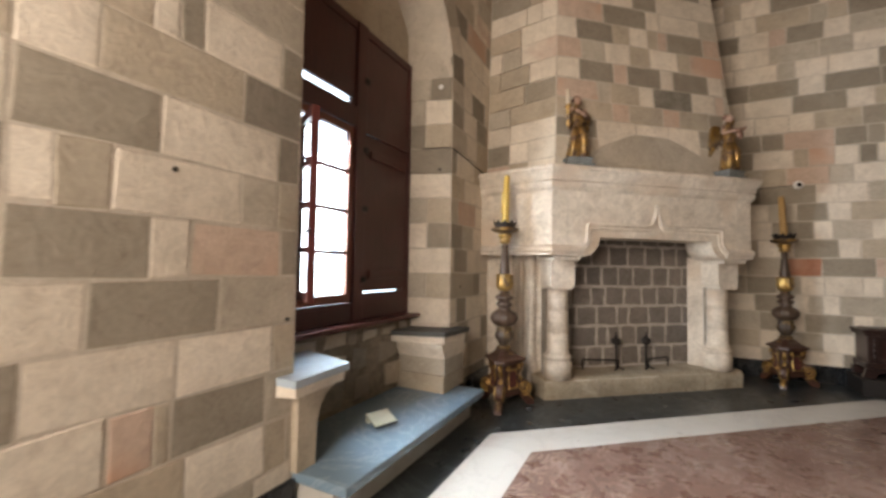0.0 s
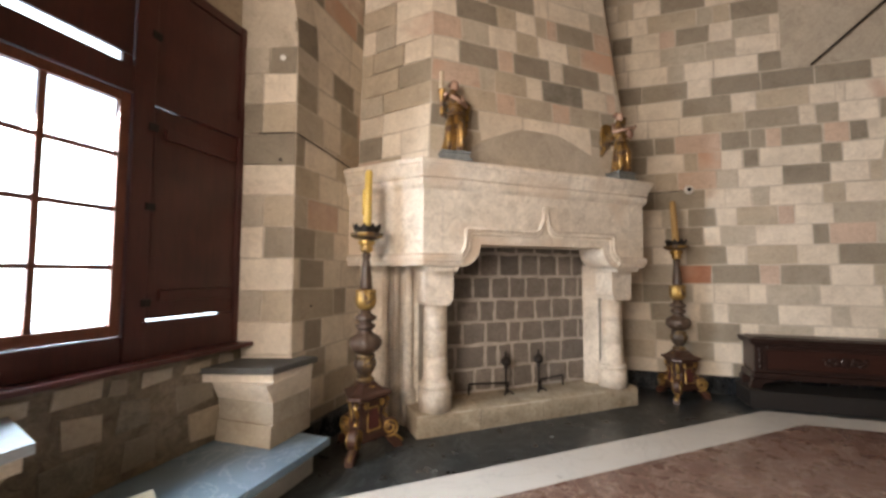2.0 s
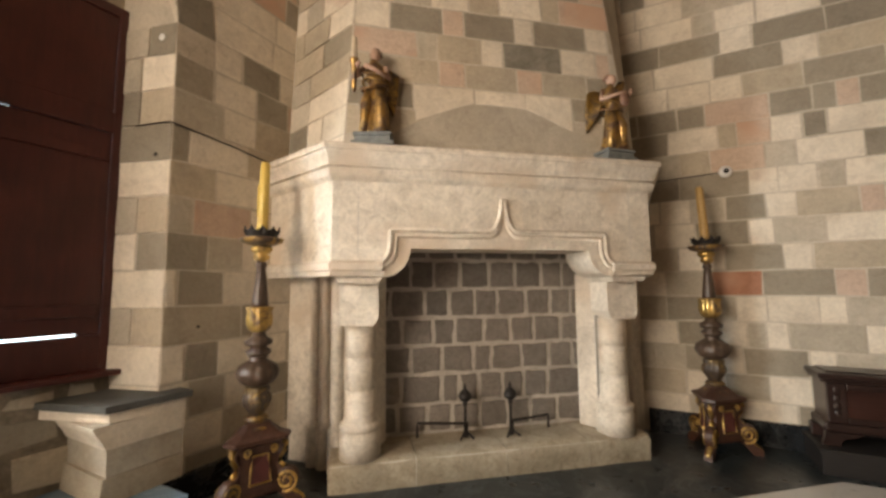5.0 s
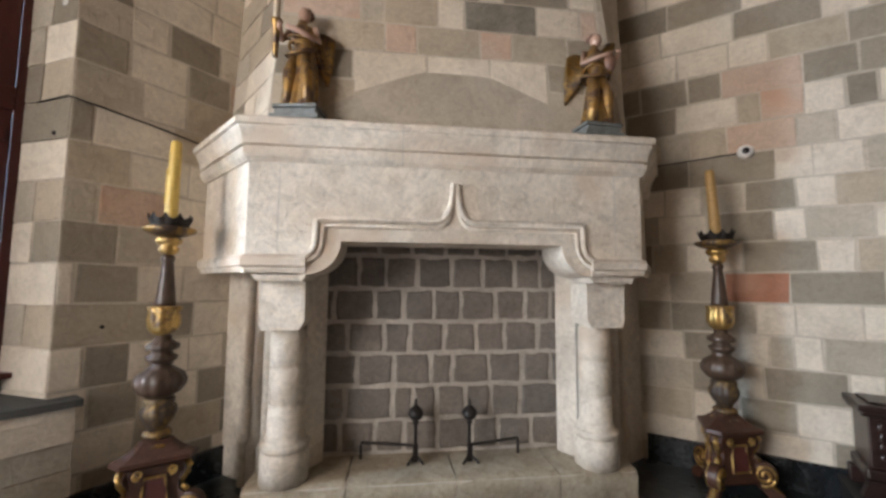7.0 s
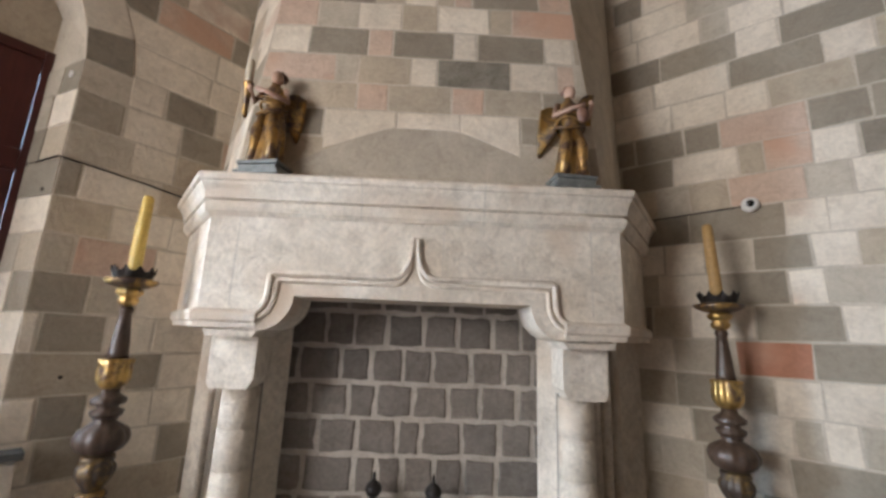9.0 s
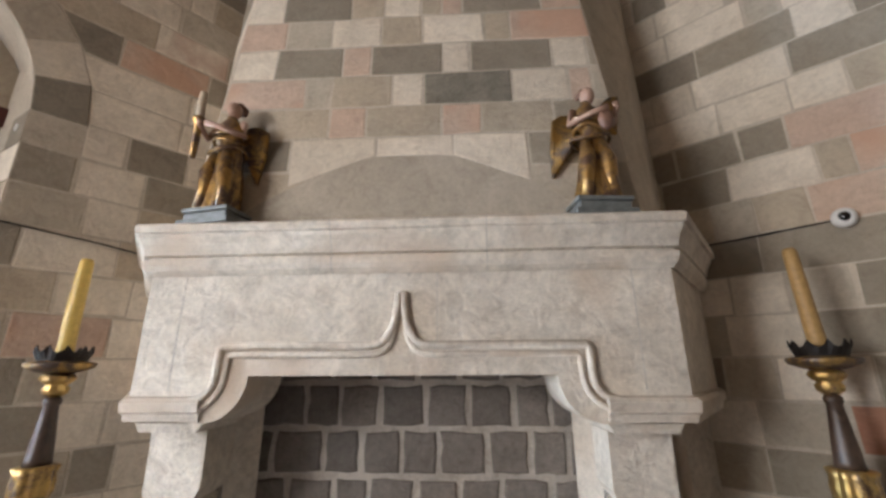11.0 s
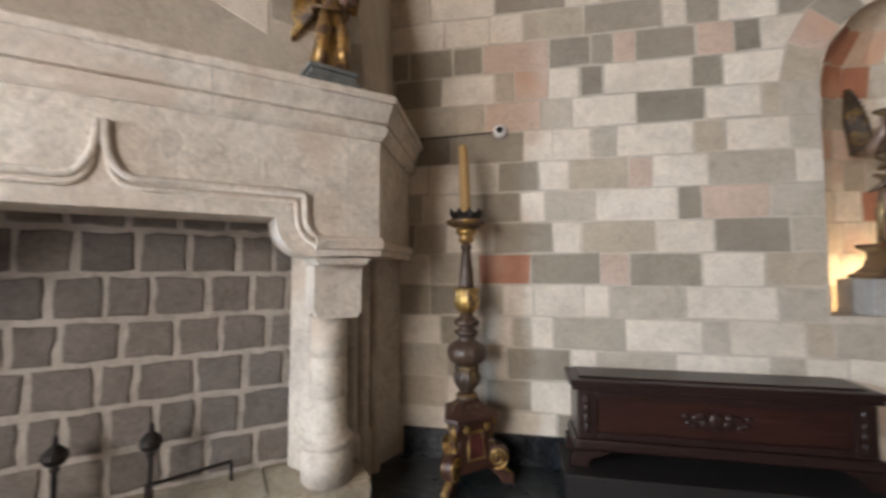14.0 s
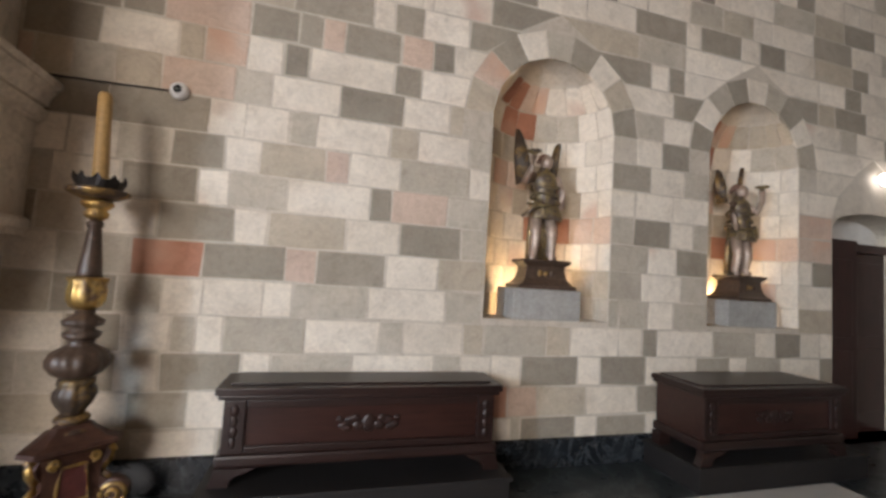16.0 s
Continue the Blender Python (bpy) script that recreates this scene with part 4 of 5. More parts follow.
bead(ogee_line(0.0), 0.021, 0.026, on_front, fire)
bead(ogee_line(0.045), 0.016, 0.017, on_front, fire)
for k in (-1, 1):
    cap = part("capital", prism([(k * 1.36, 1.645), (k * 1.33, 1.60), (k * 1.03, 1.60), (k * 1.0, 1.643)], -0.03, -0.46, on_front), LIMESTONE, fire)
    face = [(k * 1.33, 1.598), (k * 1.025, 1.598), (k * 1.025, 1.33), (k * 1.045, 1.29), (k * 1.065, 1.262), (k * 1.30, 1.262), (k * 1.325, 1.30)]
    part("corbel", prism(face, -0.125, -0.40, on_front), LIMESTONE, fire)
    prof = [(0.165, 0.22), (0.165, 0.40), (0.15, 0.43), (0.168, 0.455), (0.168, 0.48), (0.14, 0.50), (0.135, 0.53), (0.125, 0.545), (0.124, 0.738), (0.119, 0.742), (0.119, 0.748), (0.124, 0.752), (0.122, 0.998), (0.117, 1.002), (0.117, 1.008), (0.122, 1.012), (0.12, 1.262)]
    col = part("column", lathe(prof, 32, m=Matrix.Translation(fp(k * 1.157, -0.40, 0))), LIMESTONE, fire, smooth=False)
    for f in col.data.polygons:
        f.use_smooth = len(f.vertices) == 4 and f.area > 0.0015
    # jamb behind the column, reaching to the wall, with rolls cut in it
    far = Vector((WX, 4.17, 0)) if k < 0 else Vector((0.62, NY, 0))
    near = fp(k * 1.05, -0.50, 0)
    d = (far - near).normalized()
    out = Vector((d.y, -d.x, 0)) * (-1 if k < 0 else 1)
    if out.dot(FN) < 0:
        out = -out
    ln = (far - near).length
    place = lambda s, z, dd, near=near, d=d, out=out: near + d * s + out * dd + Vector((0, 0, z))
    part("jamb", prism([(0, 0), (ln, 0), (ln, 1.68), (0, 1.68)], 0.0, -0.2, place), LIMESTONE, fire)
    for s_, r_ in ((0.36, 0.055), (0.50, 0.042), (0.62, 0.035)):
        q = place(s_, 0, 0.02)
        shaft = part("engaged_shaft", lathe([(r_ * 1.5, 0.0), (r_ * 1.5, 0.33), (r_ * 1.25, 0.36), (r_, 0.39), (r_, 1.66)], 16, m=Matrix.Translation(q)), LIMESTONE, fire)
    part("pier", prism([(k * 1.052, 0.2), (k * 1.28, 0.2), (k * 1.28, 1.655), (k * 1.052, 1.655)], -0.335, -0.46, on_front), FIREBOX_SIDE, fire)
    # cheek of the firebox
    part("firebox_cheek", prism([(0.115, 0.2), (0.80, 0.2), (0.80, 2.2), (0.115, 2.2)], k * 1.045, k * 1.12, lambda s, z, dd: fp(dd, -0.40 - s + 0.0, z)), FIREBOX_SIDE, fire)
part("firebox_ceiling", prism([(-1.12, 2.14), (1.12, 2.14), (1.12, 2.2), (-1.12, 2.2)], -0.40, -0.72, on_front), FIREMORTAR, fire)
def hearth_stone(a, b):
    """A worn length of hearth slab: a grid with an uneven rounded front and top."""
    bm = bmesh.new()
    sec = [(0.26, 0.0), (0.25, 0.10), (0.252, 0.17), (0.275, 0.213), (0.34, 0.224), (0.50, 0.222), (0.70, 0.222), (0.86, 0.222)]
    n_ = max(4, int((b - a) / 0.06))
    rows_ = []
    for i in range(n_ + 1):
        u = a + 0.006 + (b - a - 0.012) * i / n_
        row = []
        for q, (y, z) in enumerate(sec):
            w = noise.noise(Vector((u * 3.1, q * 0.6, 2.0))) * 0.016 + noise.noise(Vector((u * 9.0, q * 1.3, 5.0))) * 0.007
            row.append(bm.verts.new(fp(u, -(y + (w if q < 5 else 0)), max(0.0, z + (w * 0.6 if q in (3, 4, 5) else 0)))))
        rows_.append(row)
    for p_, q_ in zip(rows_, rows_[1:]):
        for k in range(len(sec) - 1):
            bm.faces.new((p_[k], q_[k], q_[k + 1], p_[k + 1]))
    for row in (rows_[0], rows_[-1]):
        end = bm.faces.new([*row, bm.verts.new((row[-1].co.x, row[-1].co.y, 0.0))])
        for e in end.edges:
            e.smooth = False
    bmesh.ops.recalc_face_normals(bm, faces=bm.faces[:])
    return bm


cuts = [-1.405, -0.72, 0.04, 0.80, 1.41]
for a, b in zip(cuts, cuts[1:]):
    part("hearth_stone", hearth_stone(a, b), HEARTHSTONE, fire, smooth=True)
part("hearth_joint", prism([(-1.39, 0.0), (1.39, 0.0), (1.39, 0.205), (-1.39, 0.205)], -0.152, -0.30, on_front), MORTAR, fire)
fireback = part("fireback", prism([(-1.12, 0.2), (1.12, 0.2), (1.12, 2.2), (-1.12, 2.2)], -0.632, -0.75, on_front), FIREMORTAR, fire, "sooty grey squared stones in pale mortar")


def fire_stone(u0, u1, z0, z1):
    bm = bmesh.new()
    n_ = 3
    ring = []
    c = ((u0 + u1) / 2, (z0 + z1) / 2)
    for (ua, za), (ub, zb) in zip(((u0, z0), (u1, z0), (u1, z1), (u0, z1)), ((u1, z0), (u1, z1), (u0, z1), (u0, z0))):
        for k in range(n_):
            f = k / n_
            ring.append((ua + (ub - ua) * f + rng.uniform(-0.010, 0.010), za + (zb - za) * f + rng.uniform(-0.009, 0.009)))
    base = [bm.verts.new(on_front(u, z, -0.64)) for u, z in ring]
    edge = [bm.verts.new(on_front(u, z, -0.626)) for u, z in ring]
    top = [bm.verts.new(on_front(c[0] + (u - c[0]) * 0.9, c[1] + (z - c[1]) * 0.9, -0.619)) for u, z in ring]
    for i in range(len(ring)):
        j = (i + 1) % len(ring)
        bm.faces.new((base[i], base[j], edge[j], edge[i]))
        bm.faces.new((edge[i], edge[j], top[j], top[i]))
    bm.faces.new(top)
    part("fireback_stone", bm, FIREBRICK, fireback)


rows = [0.235, 0.489, 0.757, 1.017, 1.275, 1.543, 1.814, 2.06, 2.19]
JOINTS = {6: [-0.89, -0.54, -0.27, 0.02, 0.28, 0.55, 0.83], 5: [-0.98, -0.7, -0.48, -0.22, 0.07, 0.34, 0.62, 0.85], 4: [-0.89, -0.57, -0.33, -0.08, 0.15, 0.45, 0.71, 0.94], 3: [-0.98, -0.78, -0.49, -0.28, 0.01, 0.28, 0.53, 0.82], 2: [-0.97, -0.7, -0.4, -0.1, 0.08, 0.39, 0.68, 0.93], 1: [-0.79, -0.41, -0.24, -0.05, 0.19, 0.41, 0.66]}
for k, (a, b) in enumerate(zip(rows, rows[1:])):
    cuts = [-1.04] + [c for c in JOINTS.get(k, (-0.82, -0.55, -0.31, -0.04, 0.24, 0.47, 0.75)) if -0.95 < c < 0.95] + [1.04]
    for c0, c1 in zip(cuts, cuts[1:]):
        for q in range(2 if c1 - c0 > 0.42 else 1):
            w = (c1 - c0) / (2 if c1 - c0 > 0.42 else 1)
            fire_stone(c0 + q * w + 0.02, c0 + (q + 1) * w - 0.02, a + 0.02, b - 0.02)


def firedog(u, n, side):
    dog = thing("firedog", "wrought iron firedog standing on the hearth", "firedog", group="firedogs")
    p = fp(u, n, 0.222)
    part("post", tube([p + Vector((0, 0, 0.0)), p + Vector((0, 0, 0.30))], 0.013), IRON, dog)
    fin = [(0.014, 0.27), (0.024, 0.29), (0.018, 0.305), (0.046, 0.325), (0.06, 0.355), (0.055, 0.38), (0.034, 0.405), (0.014, 0.42), (0.012, 0.45), (0.004, 0.475)]
    part("finial", lathe(fin, 14, m=Matrix.Translation(p)), IRON, dog)
    end = fp(u + side * 0.42, n - 0.10, 0.222)
    part("bar", tube([p + Vector((0, 0, 0.12)), end + Vector((0, 0, 0.12)), end + Vector((0, 0, 0.10)), end], 0.011), IRON, dog)
    part("front_plate", prism([(u - 0.022, 0.23), (u + 0.022, 0.23), (u + 0.02, 0.36), (u - 0.02, 0.36)], n + 0.016, n + 0.03, lambda a, z, d: fp(a, d, z)), IRON, dog)
    part("foot", tube([fp(u - 0.06, n + 0.07, 0.229), p + Vector((0, 0, 0.06)), fp(u + 0.06, n + 0.07, 0.229)], 0.011), IRON, dog)


firedog(-0.23, -0.58, -1)
firedog(0.19, -0.55, 1)

# ---- chimney breast: it leans back and narrows as it rises ----
def chim_n(z):
    return -0.185 - 0.085 * (z - 2.67)


def chim_u(z, k):
    return -1.315 + 0.058 * (z - 2.67) if k < 0 else 1.335 - 0.085 * (z - 2.67)


def on_chimney(s, z, d):
    return fp(s, chim_n(z) + d, z)


def side_place(k):
    def place(s, z, d):
        a = fp(chim_u(z, k), chim_n(z), z)
        b = Vector((WX, 4.10 + 0.05 * (z - 2.67), z)) if k < 0 else Vector((0.56 - 0.03 * (z - 2.67), NY, z))
        way = (b - a).normalized()
        out = Vector((way.y, -way.x, 0)) * (1 if k > 0 else -1)
        if k < 0 and out.x > 0 and out.y > 0:
            out = -out
        return a + way * s + out * d
    return place


bm = bmesh.new()
ring = []
for z in (2.66, TOP):
    ring.append([bm.verts.new(p) for p in ((WX, 4.10 + 0.05 * (z - 2.67), z), fp(chim_u(z, -1), chim_n(z), z), fp(chim_u(z, 1), chim_n(z), z), (0.56 - 0.03 * (z - 2.67), NY, z))])
for i in range(3):
    bm.faces.new((ring[0][i], ring[0][i + 1], ring[1][i + 1], ring[1][i]))
chimney = tagged(mesh_object("wall_chimney", bm, MORTAR), "sloping stone chimney breast over the fireplace", "chimney", kind="structure")
breast = Masonry(chimney, lambda s, z: z < 5.0)


def relief_z(u):
    return 1.76 + math.sqrt(max(0.0, 1.408 ** 2 - u * u))


CHIM_ROWS = {3.3: "T76 P23 T49 P25 T45 G23",
             3.54: "P57 g17 T41 L21 D58 L36 P15",
             3.8: "L33 G47 P20 G48 L19 G54 L24",
             4.06: "P37 g33 L35 T29 L43 T18 P51",
             4.33: "L32 G50 T24 L27 T15 P15 G55 P25"}
levels = [2.68, 2.80, 3.06, 3.30, 3.54, 3.80, 4.06, 4.33, 4.59, 4.85, 5.11, 5.37, 5.63]
for zb, zt in zip(levels, levels[1:]):
    left, right = (chim_u(zb, -1), chim_u(zt, -1)), (chim_u(zb, 1), chim_u(zt, 1))
    if zb >= 3.29:
        course(breast, on_chimney, zb, zt, left, right, CHIM_ROWS.get(zb, ""), -1.27)
    elif zb > 3.0:
        course(breast, on_chimney, zb, zt, left, (-0.74, -0.74), "G55", left[0])
        for a, b, tone in ((-0.74, -0.20, "L"), (-0.20, 0.28, "L"), (0.28, 0.74, "L")):
            breast.lay(on_chimney, [(a, relief_z(a) + 0.003), (b, relief_z(b) + 0.003), (b, zt), (a, zt)], tone, 0.004)
        course(breast, on_chimney, zb, zt, (0.74, 0.74), right, "G30 L30", 0.74)
    elif zb > 2.75:
        x = math.sqrt(1.408 ** 2 - (zt - 1.76) ** 2)
        course(breast, on_chimney, zb, zt, left, (-0.95, -x), "T36", left[0])
        course(breast, on_chimney, zb, zt, (0.95, x), right, "g40", 0.95)
for k in (-1, 1):
    sp = side_place(k)
    for zb, zt in zip(levels, levels[1:]):
        ln = min((sp(0, z, 0) - (Vector((WX, 4.10 + 0.05 * (z - 2.67), z)) if k < 0 else Vector((0.56 - 0.03 * (z - 2.67), NY, z)))).length for z in (zb, zt))
        course(breast, sp, zb, zt, (0.0, 0.0), (ln, ln))
breast.finish()
lens_out = [(-0.98 + 1.96 * k / 20, relief_z(-0.98 + 1.96 * k / 20)) for k in range(21)]
bm = prism([(-0.98, 2.67)] + lens_out + [(0.98, 2.67)], 0.002, -0.05, on_chimney)
tagged(mesh_object("trim", bm, PLASTER), "plastered segment under the relieving arch of the chimney", "plaster panel", kind="structure")


# ---- tall carved candlesticks ----
def scroll_points(n=26, turns=1.35, r0=0.105, r1=0.02):
    pts = []
    for k in range(n):
        f = k / (n - 1)
        a = -0.6 * math.pi + turns * 2 * math.pi * f
        r = r0 + (r1 - r0) * f
        pts.append((r * math.cos(a), r * math.sin(a)))
    return pts


def candlestick(m, candle_mat, lean, turn):
    st = thing("candlestick", "tall dark carved candlestick with gilded leaves and a thick candle", "candlestick", m, group="tall candlesticks")
    R = Matrix.Rotation(turn, 4, "Z")
    low = [(0.06, 0.55), (0.10, 0.56), (0.10, 0.565), (0.085, 0.575), (0.06, 0.585), (0.055, 0.605), (0.085, 0.62), (0.08, 0.635), (0.06, 0.65)]
    part("lower_collar", lathe(low, m=R), GILT_DARK, st, smooth=True)
    bulb2 = [(0.05, 0.65), (0.06, 0.675), (0.085, 0.71), (0.10, 0.75), (0.098, 0.785), (0.08, 0.81), (0.088, 0.825), (0.086, 0.845), (0.07, 0.855)]
    part("lower_vase", gadroon(bulb2, 10, 0.10), DARK_WING, st, smooth=True)
    bulb = [(0.07, 0.855), (0.12, 0.885), (0.145, 0.925), (0.148, 0.96), (0.13, 1.0), (0.085, 1.03), (0.055, 1.05), (0.07, 1.065)]
    part("vase", gadroon(bulb, 12, 0.07), STICK_WOOD, st, smooth=True)
    ringp = [(0.055, 1.065), (0.085, 1.085), (0.09, 1.11), (0.06, 1.125), (0.055, 1.14), (0.092, 1.155), (0.097, 1.18), (0.07, 1.20), (0.05, 1.215), (0.045, 1.245)]
    part("knop", gadroon(ringp, 12, 0.06), STICK_WOOD, st, smooth=True)
    leaf = [(0.05, 1.245), (0.075, 1.265), (0.09, 1.30), (0.092, 1.35), (0.085, 1.39), (0.098, 1.425), (0.07, 1.432), (0.05, 1.43)]
    part("leaf_collar", gadroon(leaf, 10, 0.11), GILT, st, "gilded acanthus collar", smooth=True)
    stem = [(0.062, 1.43), (0.058, 1.46), (0.05, 1.55), (0.038, 1.66), (0.032, 1.72), (0.04, 1.73), (0.04, 1.75), (0.03, 1.765)]
    part("stem", lathe(stem), STICK_WOOD, st, smooth=True)
    capp = [(0.03, 1.765), (0.055, 1.785), (0.06, 1.81), (0.045, 1.825), (0.065, 1.84), (0.08, 1.86), (0.07, 1.88), (0.055, 1.885)]
    part("gilded_knop", gadroon(capp, 12, 0.05), GILT, st, smooth=True)
    tray = [(0.055, 1.885), (0.10, 1.895), (0.145, 1.915), (0.158, 1.935), (0.15, 1.945), (0.11, 1.95), (0.105, 1.955)]
    part("drip_pan", lathe(tray), GILT_DARK, st, smooth=True)
    bm = bmesh.new()
    n_ = 40
    lo, hi, lo2, hi2 = [], [], [], []
    for k in range(n_):
        a = 2 * math.pi * k / n_
        tip = 2.035 if k % 4 == 0 else (2.005 if k % 2 else 1.995)
        for ring, r, z in ((lo, 0.105, 1.95), (hi, 0.128, tip), (lo2, 0.098, 1.952), (hi2, 0.122, tip)):
            ring.append(bm.verts.new((r * math.cos(a), r * math.sin(a), z)))
    for k in range(n_):
        j = (k + 1) % n_
        bm.faces.new((lo[k], lo[j], hi[j], hi[k]))
        bm.faces.new((lo2[j], lo2[k], hi2[k], hi2[j]))
        bm.faces.new((hi[k], hi[j], hi2[j], hi2[k]))
    part("crown_rim", bm, IRON, st, "dark toothed crown round the drip pan")
    cb = bmesh.new()
    cand = [(0.041, 1.955), (0.041, 2.02), (0.038, 2.2), (0.036, 2.4), (0.034, 2.515), (0.026, 2.535), (0.014, 2.53)]
    lathe(cand, 18, cb, Matrix.Translation((0, 0, 1.955)) @ Matrix.Rotation(radians(lean), 4, "Y") @ Matrix.Translation((0, 0, -1.955)))
    for k in range(5):
        a = rng.uniform(0, 6.28)
        z1 = rng.uniform(2.25, 2.5)
        tube([(0.037 * math.cos(a), 0.037 * math.sin(a), z1), (0.039 * math.cos(a), 0.039 * math.sin(a), z1 - rng.uniform(0.12, 0.28))], 0.006, 6, cb)
    part("candle", cb, candle_mat, st, "thick yellow wax candle with drips", smooth=True)
    # three-sided pedestal on scroll feet
    bm = bmesh.new()
    prof = [(0.09, 0.60), (0.11, 0.575), (0.17, 0.53), (0.228, 0.512), (0.232, 0.49), (0.205, 0.478), (0.18, 0.46), (0.165, 0.40), (0.155, 0.32), (0.16, 0.24), (0.185, 0.17), (0.19, 0.14), (0.18, 0.12)]
    rr = []
    for r, z in prof:
        ring = []
        for k in range(3):
            a = turn + 2 * math.pi * k / 3
            for da in (-0.22, 0.22):
                ring.append(bm.verts.new((r * 1.05 * math.cos(a + da), r * 1.05 * math.sin(a + da), z)))
        rr.append(ring)
    for a, b in zip(rr, rr[1:]):
        for k in range(6):
            bm.faces.new((b[k], b[(k + 1) % 6], a[(k + 1) % 6], a[k]))
    bm.faces.new(rr[0])
    bm.faces.new(rr[-1][::-1])
    bmesh.ops.recalc_face_normals(bm, faces=bm.faces[:])
    part("pedestal", bm, PEDESTAL_WOOD, st)
    for k in range(3):
        a = turn + 2 * math.pi * k / 3
        rot = Matrix.Rotation(a, 4, "Z")
        turned = lambda s, z, d, rot=rot: rot @ Vector((s, d, z))
        leg = [(0.10, 0.455), (0.185, 0.458), (0.205, 0.425), (0.195, 0.39), (0.165, 0.345), (0.165, 0.30), (0.20, 0.27), (0.21, 0.19), (0.25, 0.115), (0.29, 0.085), (0.335, 0.06), (0.345, 0.0), (0.265, 0.0), (0.225, 0.055), (0.16, 0.12), (0.12, 0.15)]
        part("bracket_leg", prism(leg, -0.034, 0.034, turned), PEDESTAL_WOOD, st)
        part("gilded_edge", tube([rot @ Vector((s + 0.004, 0, z)) for s, z in leg[1:7]], 0.022, 8), GILT, st, smooth=True)
        part("gilded_toe", tube([rot @ Vector(p) for p in ((0.24, 0, 0.12), (0.285, 0, 0.08), (0.325, 0, 0.045), (0.335, 0, 0.03))], 0.03, 8, taper=[1.0, 0.85, 0.9, 0.85]), GILT, st, smooth=True)
        drum = [(0.03, -0.046), (0.072, -0.046), (0.086, -0.038), (0.09, 0.0), (0.086, 0.038), (0.072, 0.046), (0.03, 0.046)]
        volute = part("scroll_foot", lathe([(r, z * 0.8) for r, z in drum], 24, m=rot @ Matrix.Translation((0.225, 0, 0.185)) @ Matrix.Rotation(radians(90), 4, "X")), PEDESTAL_WOOD, st, "red-brown scroll foot with gilded ridges")
        for sy in (-1, 1):
            curl = [rot @ Vector((0.225 + x, sy * 0.038, 0.185 + y)) for x, y in scroll_points(34, 1.9, 0.08, 0.014)]
            part("scroll_ridge", tube(curl, 0.0125, 6), GILT, volute, smooth=True)
        b2 = turn + 2 * math.pi * (k + 0.5) / 3
        rot2 = Matrix.Rotation(b2, 4, "Z")
        pts = [(0.052, 0.40), (-0.052, 0.40), (-0.06, 0.32), (-0.07, 0.21), (0.07, 0.21), (0.06, 0.32), (0.052, 0.40)]
        deep = lambda z: 0.1105 + (abs(z - 0.32) ** 1.5) * 0.45
        part("panel", prism(pts[:-1], 0.0, 0.012, lambda s, z, d, rot2=rot2: rot2 @ Vector((deep(z) - 0.006 + d, s, z))), PANEL_RED, st, "dark red painted panel")
        part("gilded_panel_frame", tube([rot2 @ Vector((deep(z) + 0.008, y, z)) for y, z in pts], 0.009, 6), GILT, st)
        for sy in (-1, 1):
            vol = [rot2 @ Vector((deep(0.43) + 0.012, sy * (0.085 + x), 0.432 + y)) for x, y in scroll_points(r0=0.028, r1=0.007)]
            part("gilded_volute", tube(vol, 0.009, 6), GILT, st, smooth=True)
    return st


def gadroon(profile, lobes, depth, seg_per=6):
    """Turned, with lobes carved round it."""
    bm = bmesh.new()
    seg = lobes * seg_per
    rings = []
    n_ = len(profile)
    for i, (r, z) in enumerate(profile):
        f = math.sin(math.pi * i / (n_ - 1))
        rings.append([bm.verts.new(((r * (1 + depth * f * (abs(math.cos(lobes * math.pi * k / seg)) - 0.6))) * math.cos(2 * math.pi * k / seg), (r * (1 + depth * f * (abs(math.cos(lobes * math.pi * k / seg)) - 0.6))) * math.sin(2 * math.pi * k / seg), z)) for k in range(seg)])
    for a, b in zip(rings, rings[1:]):
        for k in range(seg):
            bm.faces.new((a[k], a[(k + 1) % seg], b[(k + 1) % seg], b[k]))
    bm.faces.new(rings[0][::-1])
    bm.faces.new(rings[-1])
    return bm


candlestick(pose(-1.825, 3.48, 0.0), WAX, 1.5, radians(38))
candlestick(pose(1.25, 6.15, 0.0), WAX_OLD, -2.5, radians(10))


